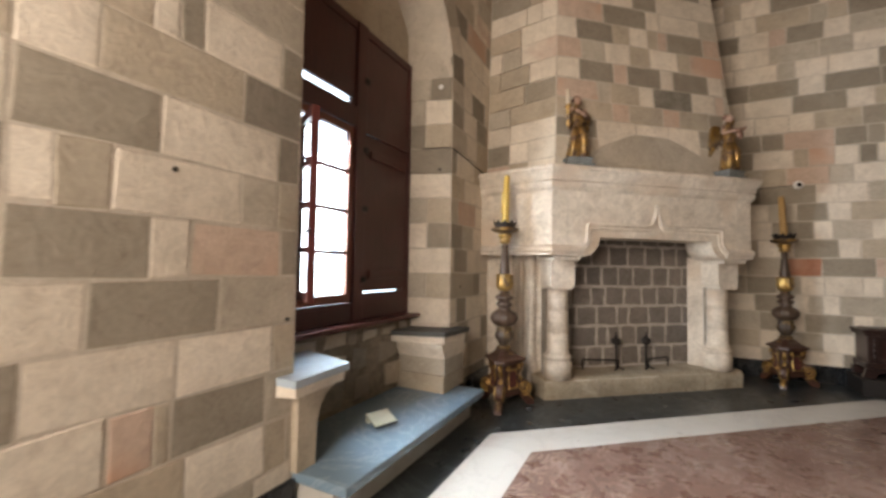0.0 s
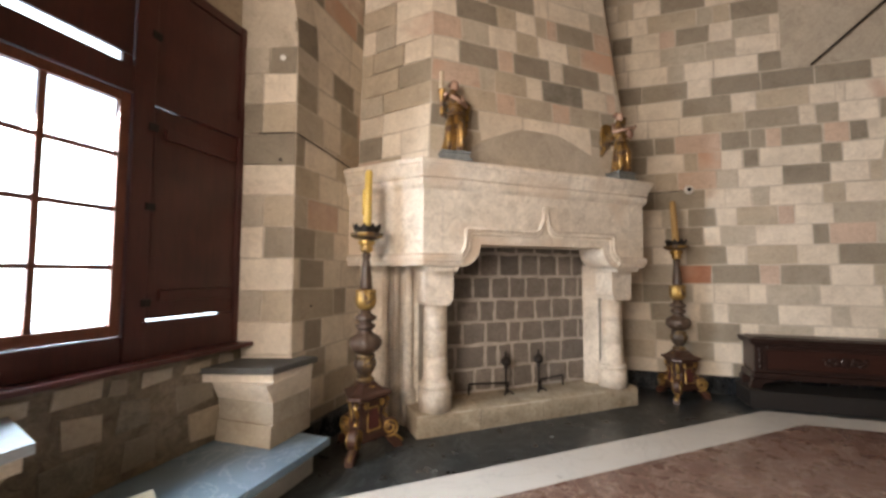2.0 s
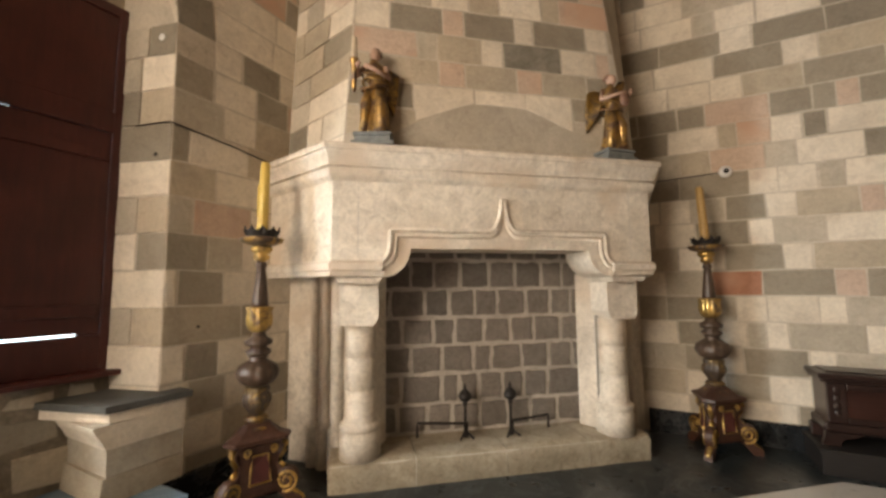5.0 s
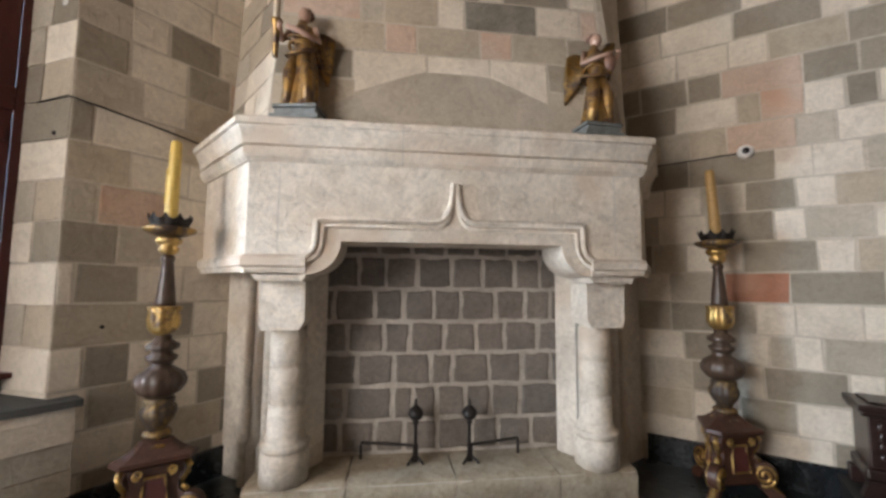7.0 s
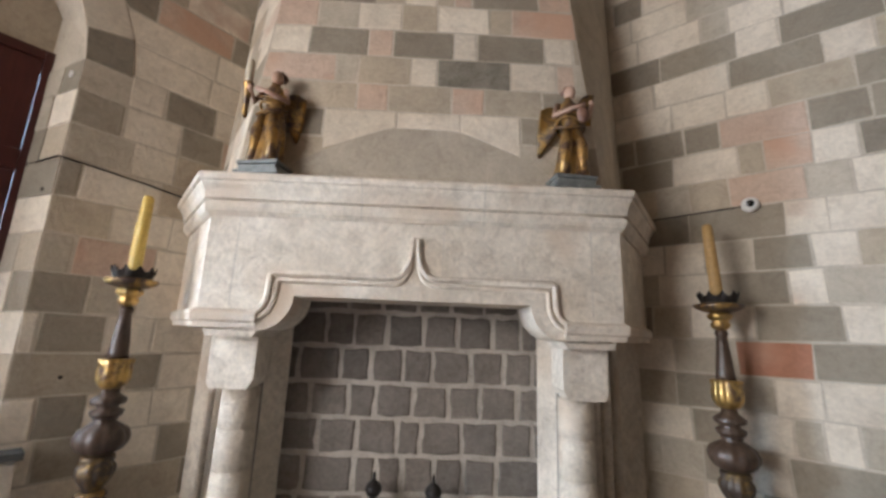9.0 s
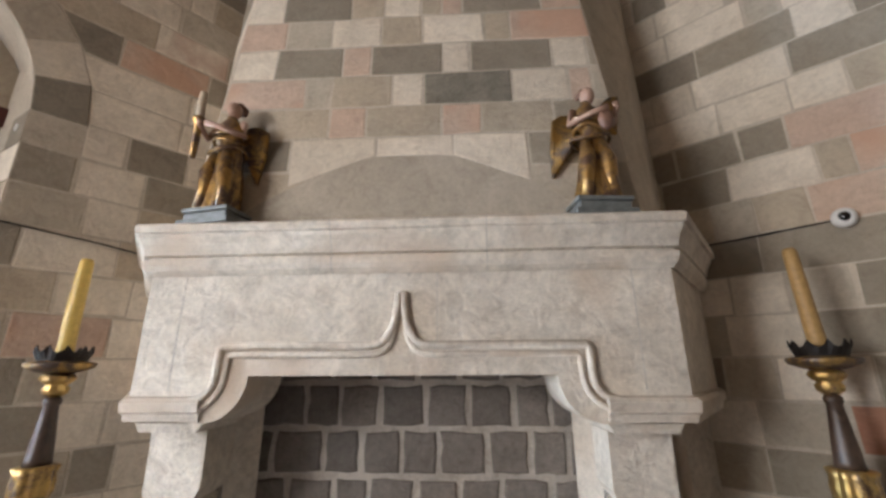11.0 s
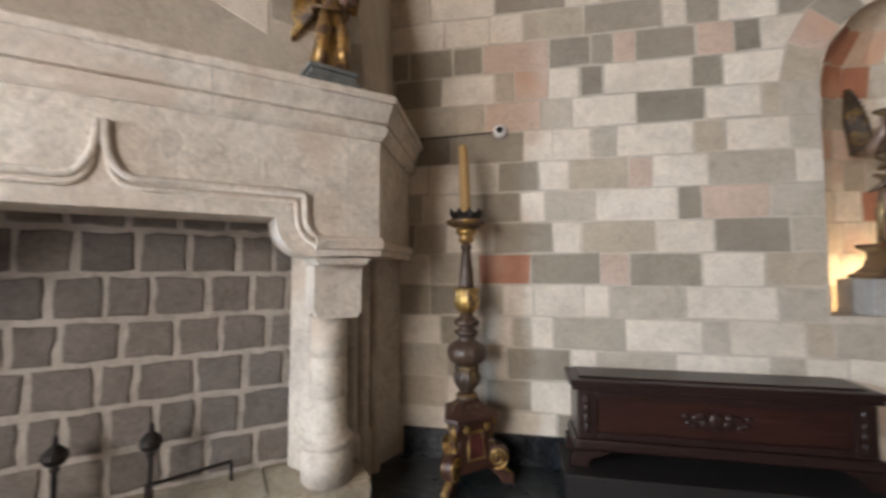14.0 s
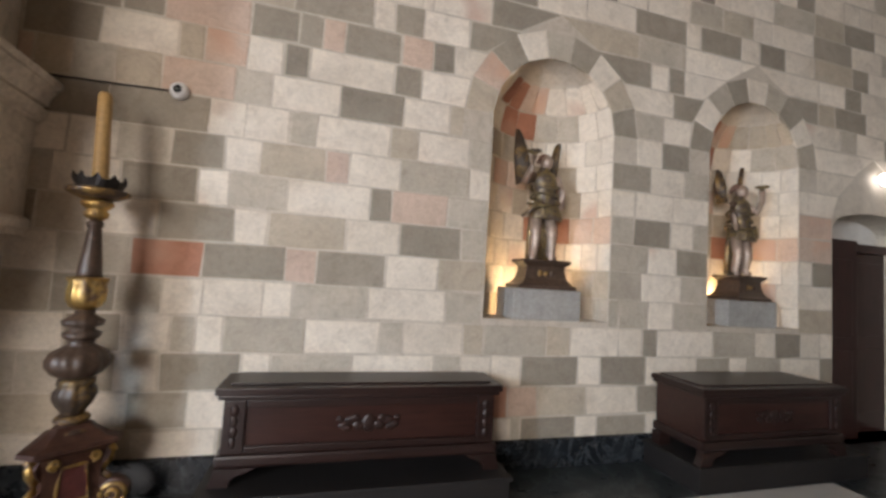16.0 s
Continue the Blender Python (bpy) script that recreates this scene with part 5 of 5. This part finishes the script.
# ---- chests ----
def chest(name, x0, x1, y0, y1, z0, z1, label):
    ch = thing(name, label, "chest", group="wooden chests")
    lid = box(x0 - 0.03, x1 + 0.03, y0 - 0.03, y1, z1 - 0.045, z1, 0.008)
    add_box(lid, x0 + 0.04, x1 - 0.04, y0 + 0.05, y1 - 0.03, z1 - 0.002, z1 + 0.012, 0.004)
    part("lid", lid, CHEST_WOOD, ch)
    part("lid_moulding", box(x0 - 0.015, x1 + 0.015, y0 - 0.015, y1 - 0.005, z1 - 0.075, z1 - 0.046, 0.01), CHEST_WOOD, ch)
    body = part("body", box(x0 + 0.02, x1 - 0.02, y0 + 0.02, y1 - 0.02, z0 + 0.13, z1 - 0.076, 0.006), CHEST_RED, ch)
    for a, b, c, d in ((x0 + 0.02, x0 + 0.15, z0 + 0.19, z1 - 0.078), (x1 - 0.15, x1 - 0.02, z0 + 0.19, z1 - 0.078), (x0 + 0.151, x1 - 0.151, z1 - 0.13, z1 - 0.078), (x0 + 0.151, x1 - 0.151, z0 + 0.19, z0 + 0.235)):
        part("panel_frame", box(a, b, y0 - 0.002, y0 + 0.022, c, d, 0.008), CHEST_WOOD, ch)
    part("base_moulding", box(x0 - 0.01, x1 + 0.01, y0 - 0.012, y1 - 0.01, z0 + 0.11, z0 + 0.185, 0.018), CHEST_WOOD, ch)
    zc, xc = (z0 + z1) / 2 + 0.05, (x0 + x1) / 2
    bm = bmesh.new()
    ball(bm, (xc, y0 + 0.02, zc), (0.05, 0.012, 0.06))
    part("carved_boss", bm, CHEST_WOOD, ch, smooth=True)
    for k in (-1, 1):
        for q, (dx, r) in enumerate(((0.07, 0.045), (0.125, 0.04), (0.17, 0.032))):
            for px, pz, rx, rz in ((dx, 0.02 if q % 2 else -0.015, r * 0.9, r * 0.7), (dx + 0.02, -0.03 if q % 2 else 0.03, r * 0.8, r * 0.6)):
                bm = bmesh.new()
                ball(bm, (xc + k * px, y0 + 0.018, zc + pz), (rx, 0.009, rz))
                part("carved_leaf", bm, CHEST_WOOD, ch, smooth=True)
    for k, xx in ((-1, x0 + 0.085), (1, x1 - 0.085)):
        bm = bmesh.new()
        for q in range(4):
            ball(bm, (xx, y0 - 0.004, z1 - 0.14 - q * 0.065), (0.026 - 0.004 * (q % 2), 0.010, 0.034))
        part("carved_corner", bm, CHEST_WOOD, ch, smooth=True)
    for xx, k in ((x0, 1), (x1, -1)):
        foot = [(xx + k * p, z0 + q) for p, q in ((-0.035, 0.0), (0.085, 0.0), (0.09, 0.035), (0.115, 0.062), (0.17, 0.078), (0.24, 0.109), (-0.005, 0.109), (-0.012, 0.06))]
        part("bracket_foot", prism(foot, y0 - 0.012, y0 + 0.05, lambda a, z, d: Vector((a, d, z))), CHEST_WOOD, ch)
        part("back_foot", box(xx - 0.035 if k > 0 else xx - 0.085, xx + 0.085 if k > 0 else xx + 0.035, y1 - 0.12, y1 - 0.03, z0, z0 + 0.109, 0.008), CHEST_WOOD, ch)
    return ch


def predella(x0, x1, y0, y1, h):
    pd = thing("chest_plinth", "low black wooden plinth under a chest", "plinth", group="chest plinths")
    part("board", box(x0, x1, y0, y1, h - 0.03, h, 0.006), PREDELLA_WOOD, pd)
    part("front", box(x0 + 0.015, x1 - 0.015, y0 + 0.015, y1 - 0.01, 0.0, h - 0.031, 0.004), PREDELLA_WOOD, pd)


predella(1.93, 3.93, 5.95, 6.465, 0.205)
chest("carved_chest", 2.02, 3.85, 6.10, 6.47, 0.205, 0.80, "long dark walnut chest with carved front and bracket feet")
predella(5.46, 7.4, 5.86, 6.465, 0.205)
chest("panelled_chest", 5.53, 7.10, 5.90, 6.42, 0.205, 0.805, "dark walnut chest with a plain flat lid on a plinth")


# ---- angel statues, each a single carved mass ----
def statue(name, label, m, h, mats, wing_spread, arm_side, candle, group, skirt, wings=()):
    bm = bmesh.new()
    def close(idx):
        for f in bm.faces:
            if f not in seen:
                f.material_index = idx
                f.smooth = True
                seen.add(f)
    seen = set()
    seg = 40
    if skirt == "long":
        prof = [(0.0, 0.145, 0.11), (0.02, 0.138, 0.11), (0.14, 0.13, 0.10), (0.32, 0.12, 0.095), (0.47, 0.10, 0.085), (0.56, 0.082, 0.072), (0.60, 0.086, 0.075), (0.70, 0.10, 0.08), (0.76, 0.10, 0.068), (0.80, 0.05, 0.045), (0.84, 0.038, 0.038)]
    else:
        prof = [(0.37, 0.15, 0.115), (0.39, 0.145, 0.115), (0.46, 0.125, 0.10), (0.55, 0.09, 0.078), (0.60, 0.092, 0.08), (0.70, 0.112, 0.085), (0.78, 0.105, 0.07), (0.815, 0.05, 0.05), (0.84, 0.045, 0.045)]
    rings = []
    for z, rx, ry in prof:
        fold = max(0.0, (0.62 - z)) * 0.26
        sway = 0.025 * math.sin(z * 4.2)
        rings.append([bm.verts.new((h * (sway + rx * (1 + fold * math.sin(9 * a + 3 * z) + 0.5 * fold * math.sin(17 * a + 1)) * math.cos(a)), h * ry * (1 + fold * math.sin(9 * a + 3 * z)) * math.sin(a), h * z)) for a in (2 * math.pi * k / seg for k in range(seg))])
    for a, b in zip(rings, rings[1:]):
        for k in range(seg):
            bm.faces.new((a[k], a[(k + 1) % seg], b[(k + 1) % seg], b[k]))
    bm.faces.new(rings[0][::-1])
    bm.faces.new(rings[-1])
    if skirt == "long":
        # thighs and knees pressing through the robe
        for k in (-1, 1):
            tube([(h * k * 0.05, -0.05 * h, 0.47 * h), (h * k * 0.078, -0.085 * h, 0.30 * h), (h * k * 0.085, -0.075 * h, 0.15 * h), (h * k * 0.10, -0.085 * h, 0.015 * h)], 0.058 * h, 12, bm, [0.75, 1.05, 0.85, 0.8])
    close(0)
    # drapery swags and belt
    for z, r, tilt in ((0.585, 0.118, 6), (0.50, 0.142, -10), (0.66, 0.13, 14)):
        pts = [(h * r * 1.02 * math.cos(a), h * r * 0.85 * math.sin(a), h * (z + 0.02 * math.sin(a * 2 + tilt))) for a in (2 * math.pi * k / 20 for k in range(21))]
        tube(pts, h * 0.014, 6, bm)
    close(0)
    if skirt == "short":
        for k in (-1, 1):
            tube([(h * k * 0.07, 0, h * 0.40), (h * k * 0.078, -h * 0.035, h * 0.22), (h * k * 0.085, 0.0, h * 0.05), (h * k * 0.09, -h * 0.05, h * 0.012)], h * 0.048, 10, bm, [1.15, 0.95, 0.8, 0.75])
        close(1)
    ball(bm, (0.01 * h, -0.01 * h, 0.895 * h), (0.055 * h, 0.062 * h, 0.072 * h), u=16, v=12)
    close(1)
    for k in range(26):
        a, b = rng.uniform(0, 6.28), rng.uniform(0.1, 1.4)
        ball(bm, (h * (0.01 + 0.055 * math.cos(a) * math.cos(b)), h * (0.005 + 0.055 * math.sin(a) * math.cos(b) + 0.034), h * (0.905 + 0.065 * math.sin(b))), (0.022 * h,) * 3, u=6, v=5)
    close(2)
    s = arm_side
    if skirt == "short":
        tube([(s * 0.11 * h, 0, 0.76 * h), (s * 0.21 * h, -0.05 * h, 0.69 * h), (s * 0.185 * h, -0.11 * h, 0.80 * h), (s * 0.165 * h, -0.12 * h, 0.91 * h)], 0.036 * h, 10, bm, [1.2, 1.0, 0.75, 0.85])
        tube([(-s * 0.11 * h, 0, 0.76 * h), (-s * 0.165 * h, -0.02 * h, 0.62 * h), (-s * 0.15 * h, -0.07 * h, 0.47 * h)], 0.034 * h, 10, bm, [1.2, 1.0, 0.8])
    else:
        tube([(s * 0.11 * h, 0, 0.755 * h), (s * 0.175 * h, -0.05 * h, 0.64 * h), (s * 0.15 * h, -0.17 * h, 0.70 * h), (s * 0.13 * h, -0.19 * h, 0.715 * h)], 0.027 * h, 10, bm, [1.2, 1.0, 0.8, 0.9])
        tube([(-s * 0.11 * h, 0, 0.755 * h), (-s * 0.165 * h, -0.03 * h, 0.62 * h), (-s * 0.02 * h, -0.15 * h, 0.66 * h), (s * 0.08 * h, -0.18 * h, 0.69 * h)], 0.026 * h, 10, bm, [1.2, 1.0, 0.8, 0.9])
    close(1)
    # candle horn held by the raised hand
    cx, cy = s * 0.14 * h, -0.185 * h
    if candle == "tall":
        lathe([(0.018 * h, 0.42 * h), (0.024 * h, 0.44 * h), (0.032 * h, 0.72 * h), (0.05 * h, 0.745 * h), (0.05 * h, 0.77 * h), (0.034 * h, 0.78 * h)], 14, bm, Matrix.Translation((s * 0.19 * h, -0.14 * h, 0)))
        close(0)
        lathe([(0.032 * h, 0.78 * h), (0.03 * h, 1.0 * h), (0.012 * h, 1.02 * h)], 12, bm, Matrix.Translation((s * 0.19 * h, -0.14 * h, 0)))
        close(3)
    elif candle == "bundle":
        ball(bm, (s * 0.07 * h, -0.15 * h, 0.60 * h), (0.06 * h, 0.04 * h, 0.085 * h), u=14, v=10)
        close(2)
    elif candle:
        lathe([(0.018 * h, 0.50 * h), (0.022 * h, 0.60 * h), (0.03 * h, 0.72 * h), (0.045 * h, 0.775 * h), (0.025 * h, 0.79 * h)], 12, bm, Matrix.Translation((cx, cy, 0)))
        close(0)
        lathe([(0.022 * h, 0.79 * h), (0.022 * h, 0.95 * h), (0.012 * h, 0.965 * h)], 10, bm, Matrix.Translation((cx, cy, 0)))
        close(3)
    else:
        lathe([(0.02 * h, 0.90 * h), (0.025 * h, 0.93 * h), (0.06 * h, 0.945 * h), (0.065 * h, 0.957 * h), (0.02 * h, 0.957 * h)], 16, bm, Matrix.Translation((s * 0.165 * h, -0.12 * h, 0)))
        # cloak behind the legs and a sash flying from the hip
        for q in range(7):
            x_ = -0.09 + 0.03 * q
            tube([(x_ * h * 0.8, 0.05 * h, 0.50 * h), (x_ * h, 0.07 * h, 0.25 * h), (x_ * 1.15 * h, 0.06 * h, 0.01 * h)], 0.03 * h, 6, bm, [0.8, 1.0, 0.9])
        tube([(s * 0.08 * h, -0.09 * h, 0.52 * h), (s * 0.16 * h, -0.07 * h, 0.43 * h), (s * 0.22 * h, -0.03 * h, 0.38 * h)], 0.03 * h, 6, bm, [1.0, 0.8, 0.4])
        close(0)
    for (ax, az), (bx, bz), (dx, dz), (ex, ez) in wings:
        for q in range(8):
            f = q / 7
            top = Vector(((ax + (bx - ax) * f) * h, (0.09 + 0.03 * f) * h, (az + (bz - az) * f + 0.03 * math.sin(math.pi * f)) * h))
            low = Vector(((dx + (ex - dx) * f) * h, (0.08 + 0.05 * f) * h, (dz + (ez - dz) * f) * h))
            tube([top, (top * 0.55 + low * 0.45) + Vector((0, 0.02 * h, 0)), low], 0.025 * h, 6, bm, [0.9, 1.15, 0.65])
    for k in () if wings else (-1, 1):
        for q in range(7):
            f = q / 6
            top = Vector((k * (0.05 + wing_spread * (0.30 + 0.55 * f)) * h, (0.075 + 0.05 * f) * h, (1.12 - 0.38 * f * f - 0.05 * f) * h)) if skirt == "short" else Vector((k * (0.06 + wing_spread * (0.25 + 0.65 * f)) * h, (0.08 + 0.05 * f) * h, (0.84 - 0.10 * f) * h))
            low = Vector((k * (0.05 + wing_spread * 0.30 * f) * h, 0.07 * h, (0.70 - 0.08 * f) * h)) if skirt == "short" else Vector((k * (0.06 + wing_spread * (0.25 + 0.75 * f)) * h, (0.08 + 0.03 * f) * h, (0.56 - 0.20 * f) * h))
            mid = (top + low) / 2 + Vector((k * 0.03 * h, 0.02 * h, 0))
            tube([low, mid, top], 0.030 * h, 6, bm, [0.5, 1.0, 0.35])
    close(4)
    bmesh.ops.recalc_face_normals(bm, faces=bm.faces[:])
    ob = mesh_object(name, bm, mats[0])
    for mm in mats[1:]:
        ob.data.materials.append(mm)
    ob.matrix_world = m
    return tagged(ob, label, "statue", group)


WING_LOW = [((0.07, 0.76), (0.24, 0.73), (0.10, 0.50), (0.19, 0.28))]
WINGS_TWO = [((-0.08, 0.76), (-0.22, 0.75), (-0.11, 0.50), (-0.26, 0.26)), ((0.16, 0.86), (0.31, 0.99), (0.10, 0.66), (0.27, 0.64))]
for u, arm, yaw, lbl, hold, wings in ((-1.075, -1, -10, "gilded angel statue holding a tall candle, standing on the mantel", "tall", WING_LOW), (1.07, 1, 6, "gilded angel statue with spread wings, standing on the mantel", "bundle", WINGS_TWO)):
    base = fp(u, -0.12, 2.668)
    mb = Matrix.Translation(base) @ Matrix.Rotation(FA + radians(yaw), 4, "Z")
    pb = thing("statue_base", "grey-blue painted moulded base under an angel", "statue base", mb, group="statue bases")
    part("plinth", box(-0.165, 0.165, -0.12, 0.12, 0.0, 0.03, 0.006), SLATE, pb)
    part("moulding", box(-0.14, 0.14, -0.10, 0.10, 0.031, 0.075, 0.012), SLATE, pb)
    part("top", box(-0.15, 0.15, -0.11, 0.11, 0.076, 0.10, 0.006), SLATE, pb)
    statue("angel_statue", lbl, mb @ Matrix.Translation((0, 0, 0.10)), 0.755, [GILT_ANGEL, FLESH, HAIR, CANDLE_PALE, GILT_DARK], 0.16, arm, hold, "mantel angels", "long", wings)

for (c, r, sill, spring, d), arm, yaw in zip(NICHES, (-1, 1), (-4, 8)):
    pz = thing("stone_block", "grey stone block in the niche under a statue", "pedestal", pose(c, NY + 0.18, sill), group="niche pedestals")
    part("block", box(-0.33, 0.33, -0.17, 0.20, 0.0, 0.27, 0.012), PEDESTAL_STONE, pz)
    mb = pose(c, NY + 0.17, sill + 0.27, 0, 0, yaw)
    pd = thing("carved_pedestal", "dark carved wooden pedestal under an angel statue", "pedestal", mb, group="carved pedestals")
    bm = bmesh.new()
    rr = []
    for hx, hy, z in ((0.27, 0.17, 0.0), (0.27, 0.17, 0.03), (0.235, 0.15, 0.045), (0.20, 0.125, 0.09), (0.18, 0.115, 0.16), (0.18, 0.115, 0.20), (0.21, 0.135, 0.225), (0.225, 0.145, 0.235), (0.225, 0.145, 0.26)):
        rr.append([bm.verts.new(p) for p in ((-hx, -hy, z), (hx, -hy, z), (hx, hy, z), (-hx, hy, z))])
    for a, b in zip(rr, rr[1:]):
        for k in range(4):
            bm.faces.new((a[k], a[(k + 1) % 4], b[(k + 1) % 4], b[k]))
    bm.faces.new(rr[0][::-1])
    bm.faces.new(rr[-1])
    part("body", bm, STICK_WOOD, pd)
    bm = bmesh.new()
    for xx in (-0.06, 0.0, 0.06):
        ball(bm, (xx, -0.12, 0.14), (0.025, 0.012, 0.03))
    part("carving", bm, GILT_DARK, pd, smooth=True)
    statue("angel_statue", "bronze and gold angel statue lifting a dish in a niche", mb @ Matrix.Translation((0, 0, 0.26)), 1.02, [BRONZE, plain("silvered_flesh", (0.36, 0.27, 0.21), 0.42, 0.35, 14, 0.3), HAIR, WAX, DARK_WING], 0.26, arm, False, "niche angels", "short", [((arm * 0.15, 0.98), (arm * 0.235, 1.22), (arm * 0.12, 0.76), (arm * 0.215, 0.70)), ((-arm * 0.12, 0.97), (-arm * 0.185, 1.13), (-arm * 0.09, 0.78), (-arm * 0.16, 0.76))])
    lamp = bpy.data.lights.new("niche_lamp", "POINT")
    lamp.energy, lamp.color, lamp.shadow_soft_size = 26.0, (1.0, 0.70, 0.36), 0.04
    lo = new("niche_lamp", lamp)
    lo.location = (c + 0.03, NY + 0.43, sill + 0.17)

# ---- small fixtures ----
cam_fix = thing("security_camera", "small white dome camera fixed to the stone wall", "security camera", pose(1.495, NY, 2.737))
part("housing", lathe([(0.055, 0.0), (0.06, 0.015), (0.06, 0.03), (0.05, 0.055), (0.03, 0.068)], 24, m=Matrix.Rotation(radians(90), 4, "X")), WHITE_PLASTIC, cam_fix, smooth=True)
bm = bmesh.new()
ball(bm, (0, -0.062, 0), (0.03, 0.022, 0.03))
part("lens", bm, BLACK_GLASS, cam_fix, smooth=True)
cable = tagged(mesh_object("cable", tube([(0.74, NY - 0.012, 2.715), (1.0, NY - 0.012, 2.722), (1.445, NY - 0.012, 2.735)], 0.006, 6), IRON), "thin dark cable running along the wall", "cable")
cable2 = tagged(mesh_object("cable", tube([(-2.62, 2.955, 2.80), (-2.30, 3.03, 2.80), (WX + 0.012, 3.06, 2.79), (WX + 0.012, 3.5, 2.755), (WX + 0.012, 3.95, 2.70)], 0.006, 6), IRON), "thin dark cable running along the wall", "cable")
ROD = [(2.92, NY - 0.06, 4.27), (3.70, NY - 0.06, 4.97)]
tagged(mesh_object("banner_rod", tube(ROD, 0.014, 8), IRON), "dark slanting metal rod on the wall", "rod")

# ---- doorway in the niche wall ----
door = thing("door_1", "dark red panelled door standing in an arched doorway", "door", kind="structure")
part("leaf", box(7.99, 8.56, NY + 0.10, NY + 0.16, 0.01, 2.28, 0.01), DOOR_WOOD, door)
part("leaf", box(8.57, 9.33, NY + 0.26, NY + 0.32, 0.01, 2.16, 0.01), DOOR_WOOD, door)
part("frame", box(8.57, 8.68, NY + 0.20, NY + 0.258, 0.01, 2.2, 0.01), DOOR_WOOD, door)
part("head_rail", box(8.57, 9.33, NY + 0.20, NY + 0.33, 2.165, 2.27, 0.01), DOOR_WOOD, door)
for z0_, z1_ in ((0.25, 1.0), (1.15, 2.05)):
    part("panel", box(8.10, 8.45, NY + 0.085, NY + 0.099, z0_, z1_, 0.01), DOOR_WOOD, door)
    part("panel", box(8.76, 9.25, NY + 0.245, NY + 0.259, z0_, z1_, 0.01), DOOR_WOOD, door)
tagged(mesh_object("trim", box(7.97, 9.35, NY + 0.34, NY + 0.42, 2.0, 2.9), DOOR_PLASTER), "white plastered panel in the arch over the door", "plaster panel", kind="structure")
wl = thing("wall_lamp", "small white wall lamp glowing above the doorway", "lamp", pose(8.78, NY, 3.0))
part("backplate", lathe([(0.07, 0.0), (0.07, 0.02), (0.05, 0.03)], 20, m=Matrix.Rotation(radians(90), 4, "X")), WHITE_PLASTIC, wl)
GLOW = bpy.data.materials.new("lamp_glow")
GLOW.use_nodes = True
GLOW.node_tree.nodes["Principled BSDF"].inputs["Emission Color"].default_value = (1, 0.97, 0.92, 1)
GLOW.node_tree.nodes["Principled BSDF"].inputs["Emission Strength"].default_value = 6.0
bm = bmesh.new()
ball(bm, (0, -0.08, 0), (0.17, 0.06, 0.075), u=20, v=12)
part("shade", bm, GLOW, wl, "glowing white shade", smooth=True)

# ---- small holes and rings in the stone ----
def wall_plug(place, s, z, r, mat, label):
    p0 = place(s, z, 0.004)
    nrm = (place(s, z, 0.05) - p0).normalized()
    m = Matrix.Translation(p0) @ nrm.to_track_quat("Z", "Y").to_matrix().to_4x4()
    return tagged(mesh_object("wall_plug", lathe([(r, 0.0), (r, 0.004), (r * 0.6, 0.006), (r * 0.5, 0.002)], 14, m=m), mat), label, "wall plug", group="wall plugs")


HOLE_DARK = plain("dark_hole", (0.02, 0.017, 0.014), 0.9)
for s_, z_ in ((0.183, 1.926), (0.85, 1.181), (3.3, 1.28)):
    wall_plug(on_west, s_, z_, 0.013, HOLE_DARK, "small dark drilled hole in a stone block")
wall_plug(reveal, 0.13, 3.477, 0.026, WHITE_PLASTIC, "small pale ring set in the stone jamb")
wall_plug(reveal, 0.13, 2.562, 0.015, HOLE_DARK, "small dark drilled hole in the stone jamb")
bm = box(2.62, 3.95, NY - 0.012, NY - 0.004, 4.28, 5.3, 0.002)
tagged(mesh_object("wall_patch", bm, PLASTER), "smooth grey plaster patch high on the stone wall", "plaster patch", kind="structure")
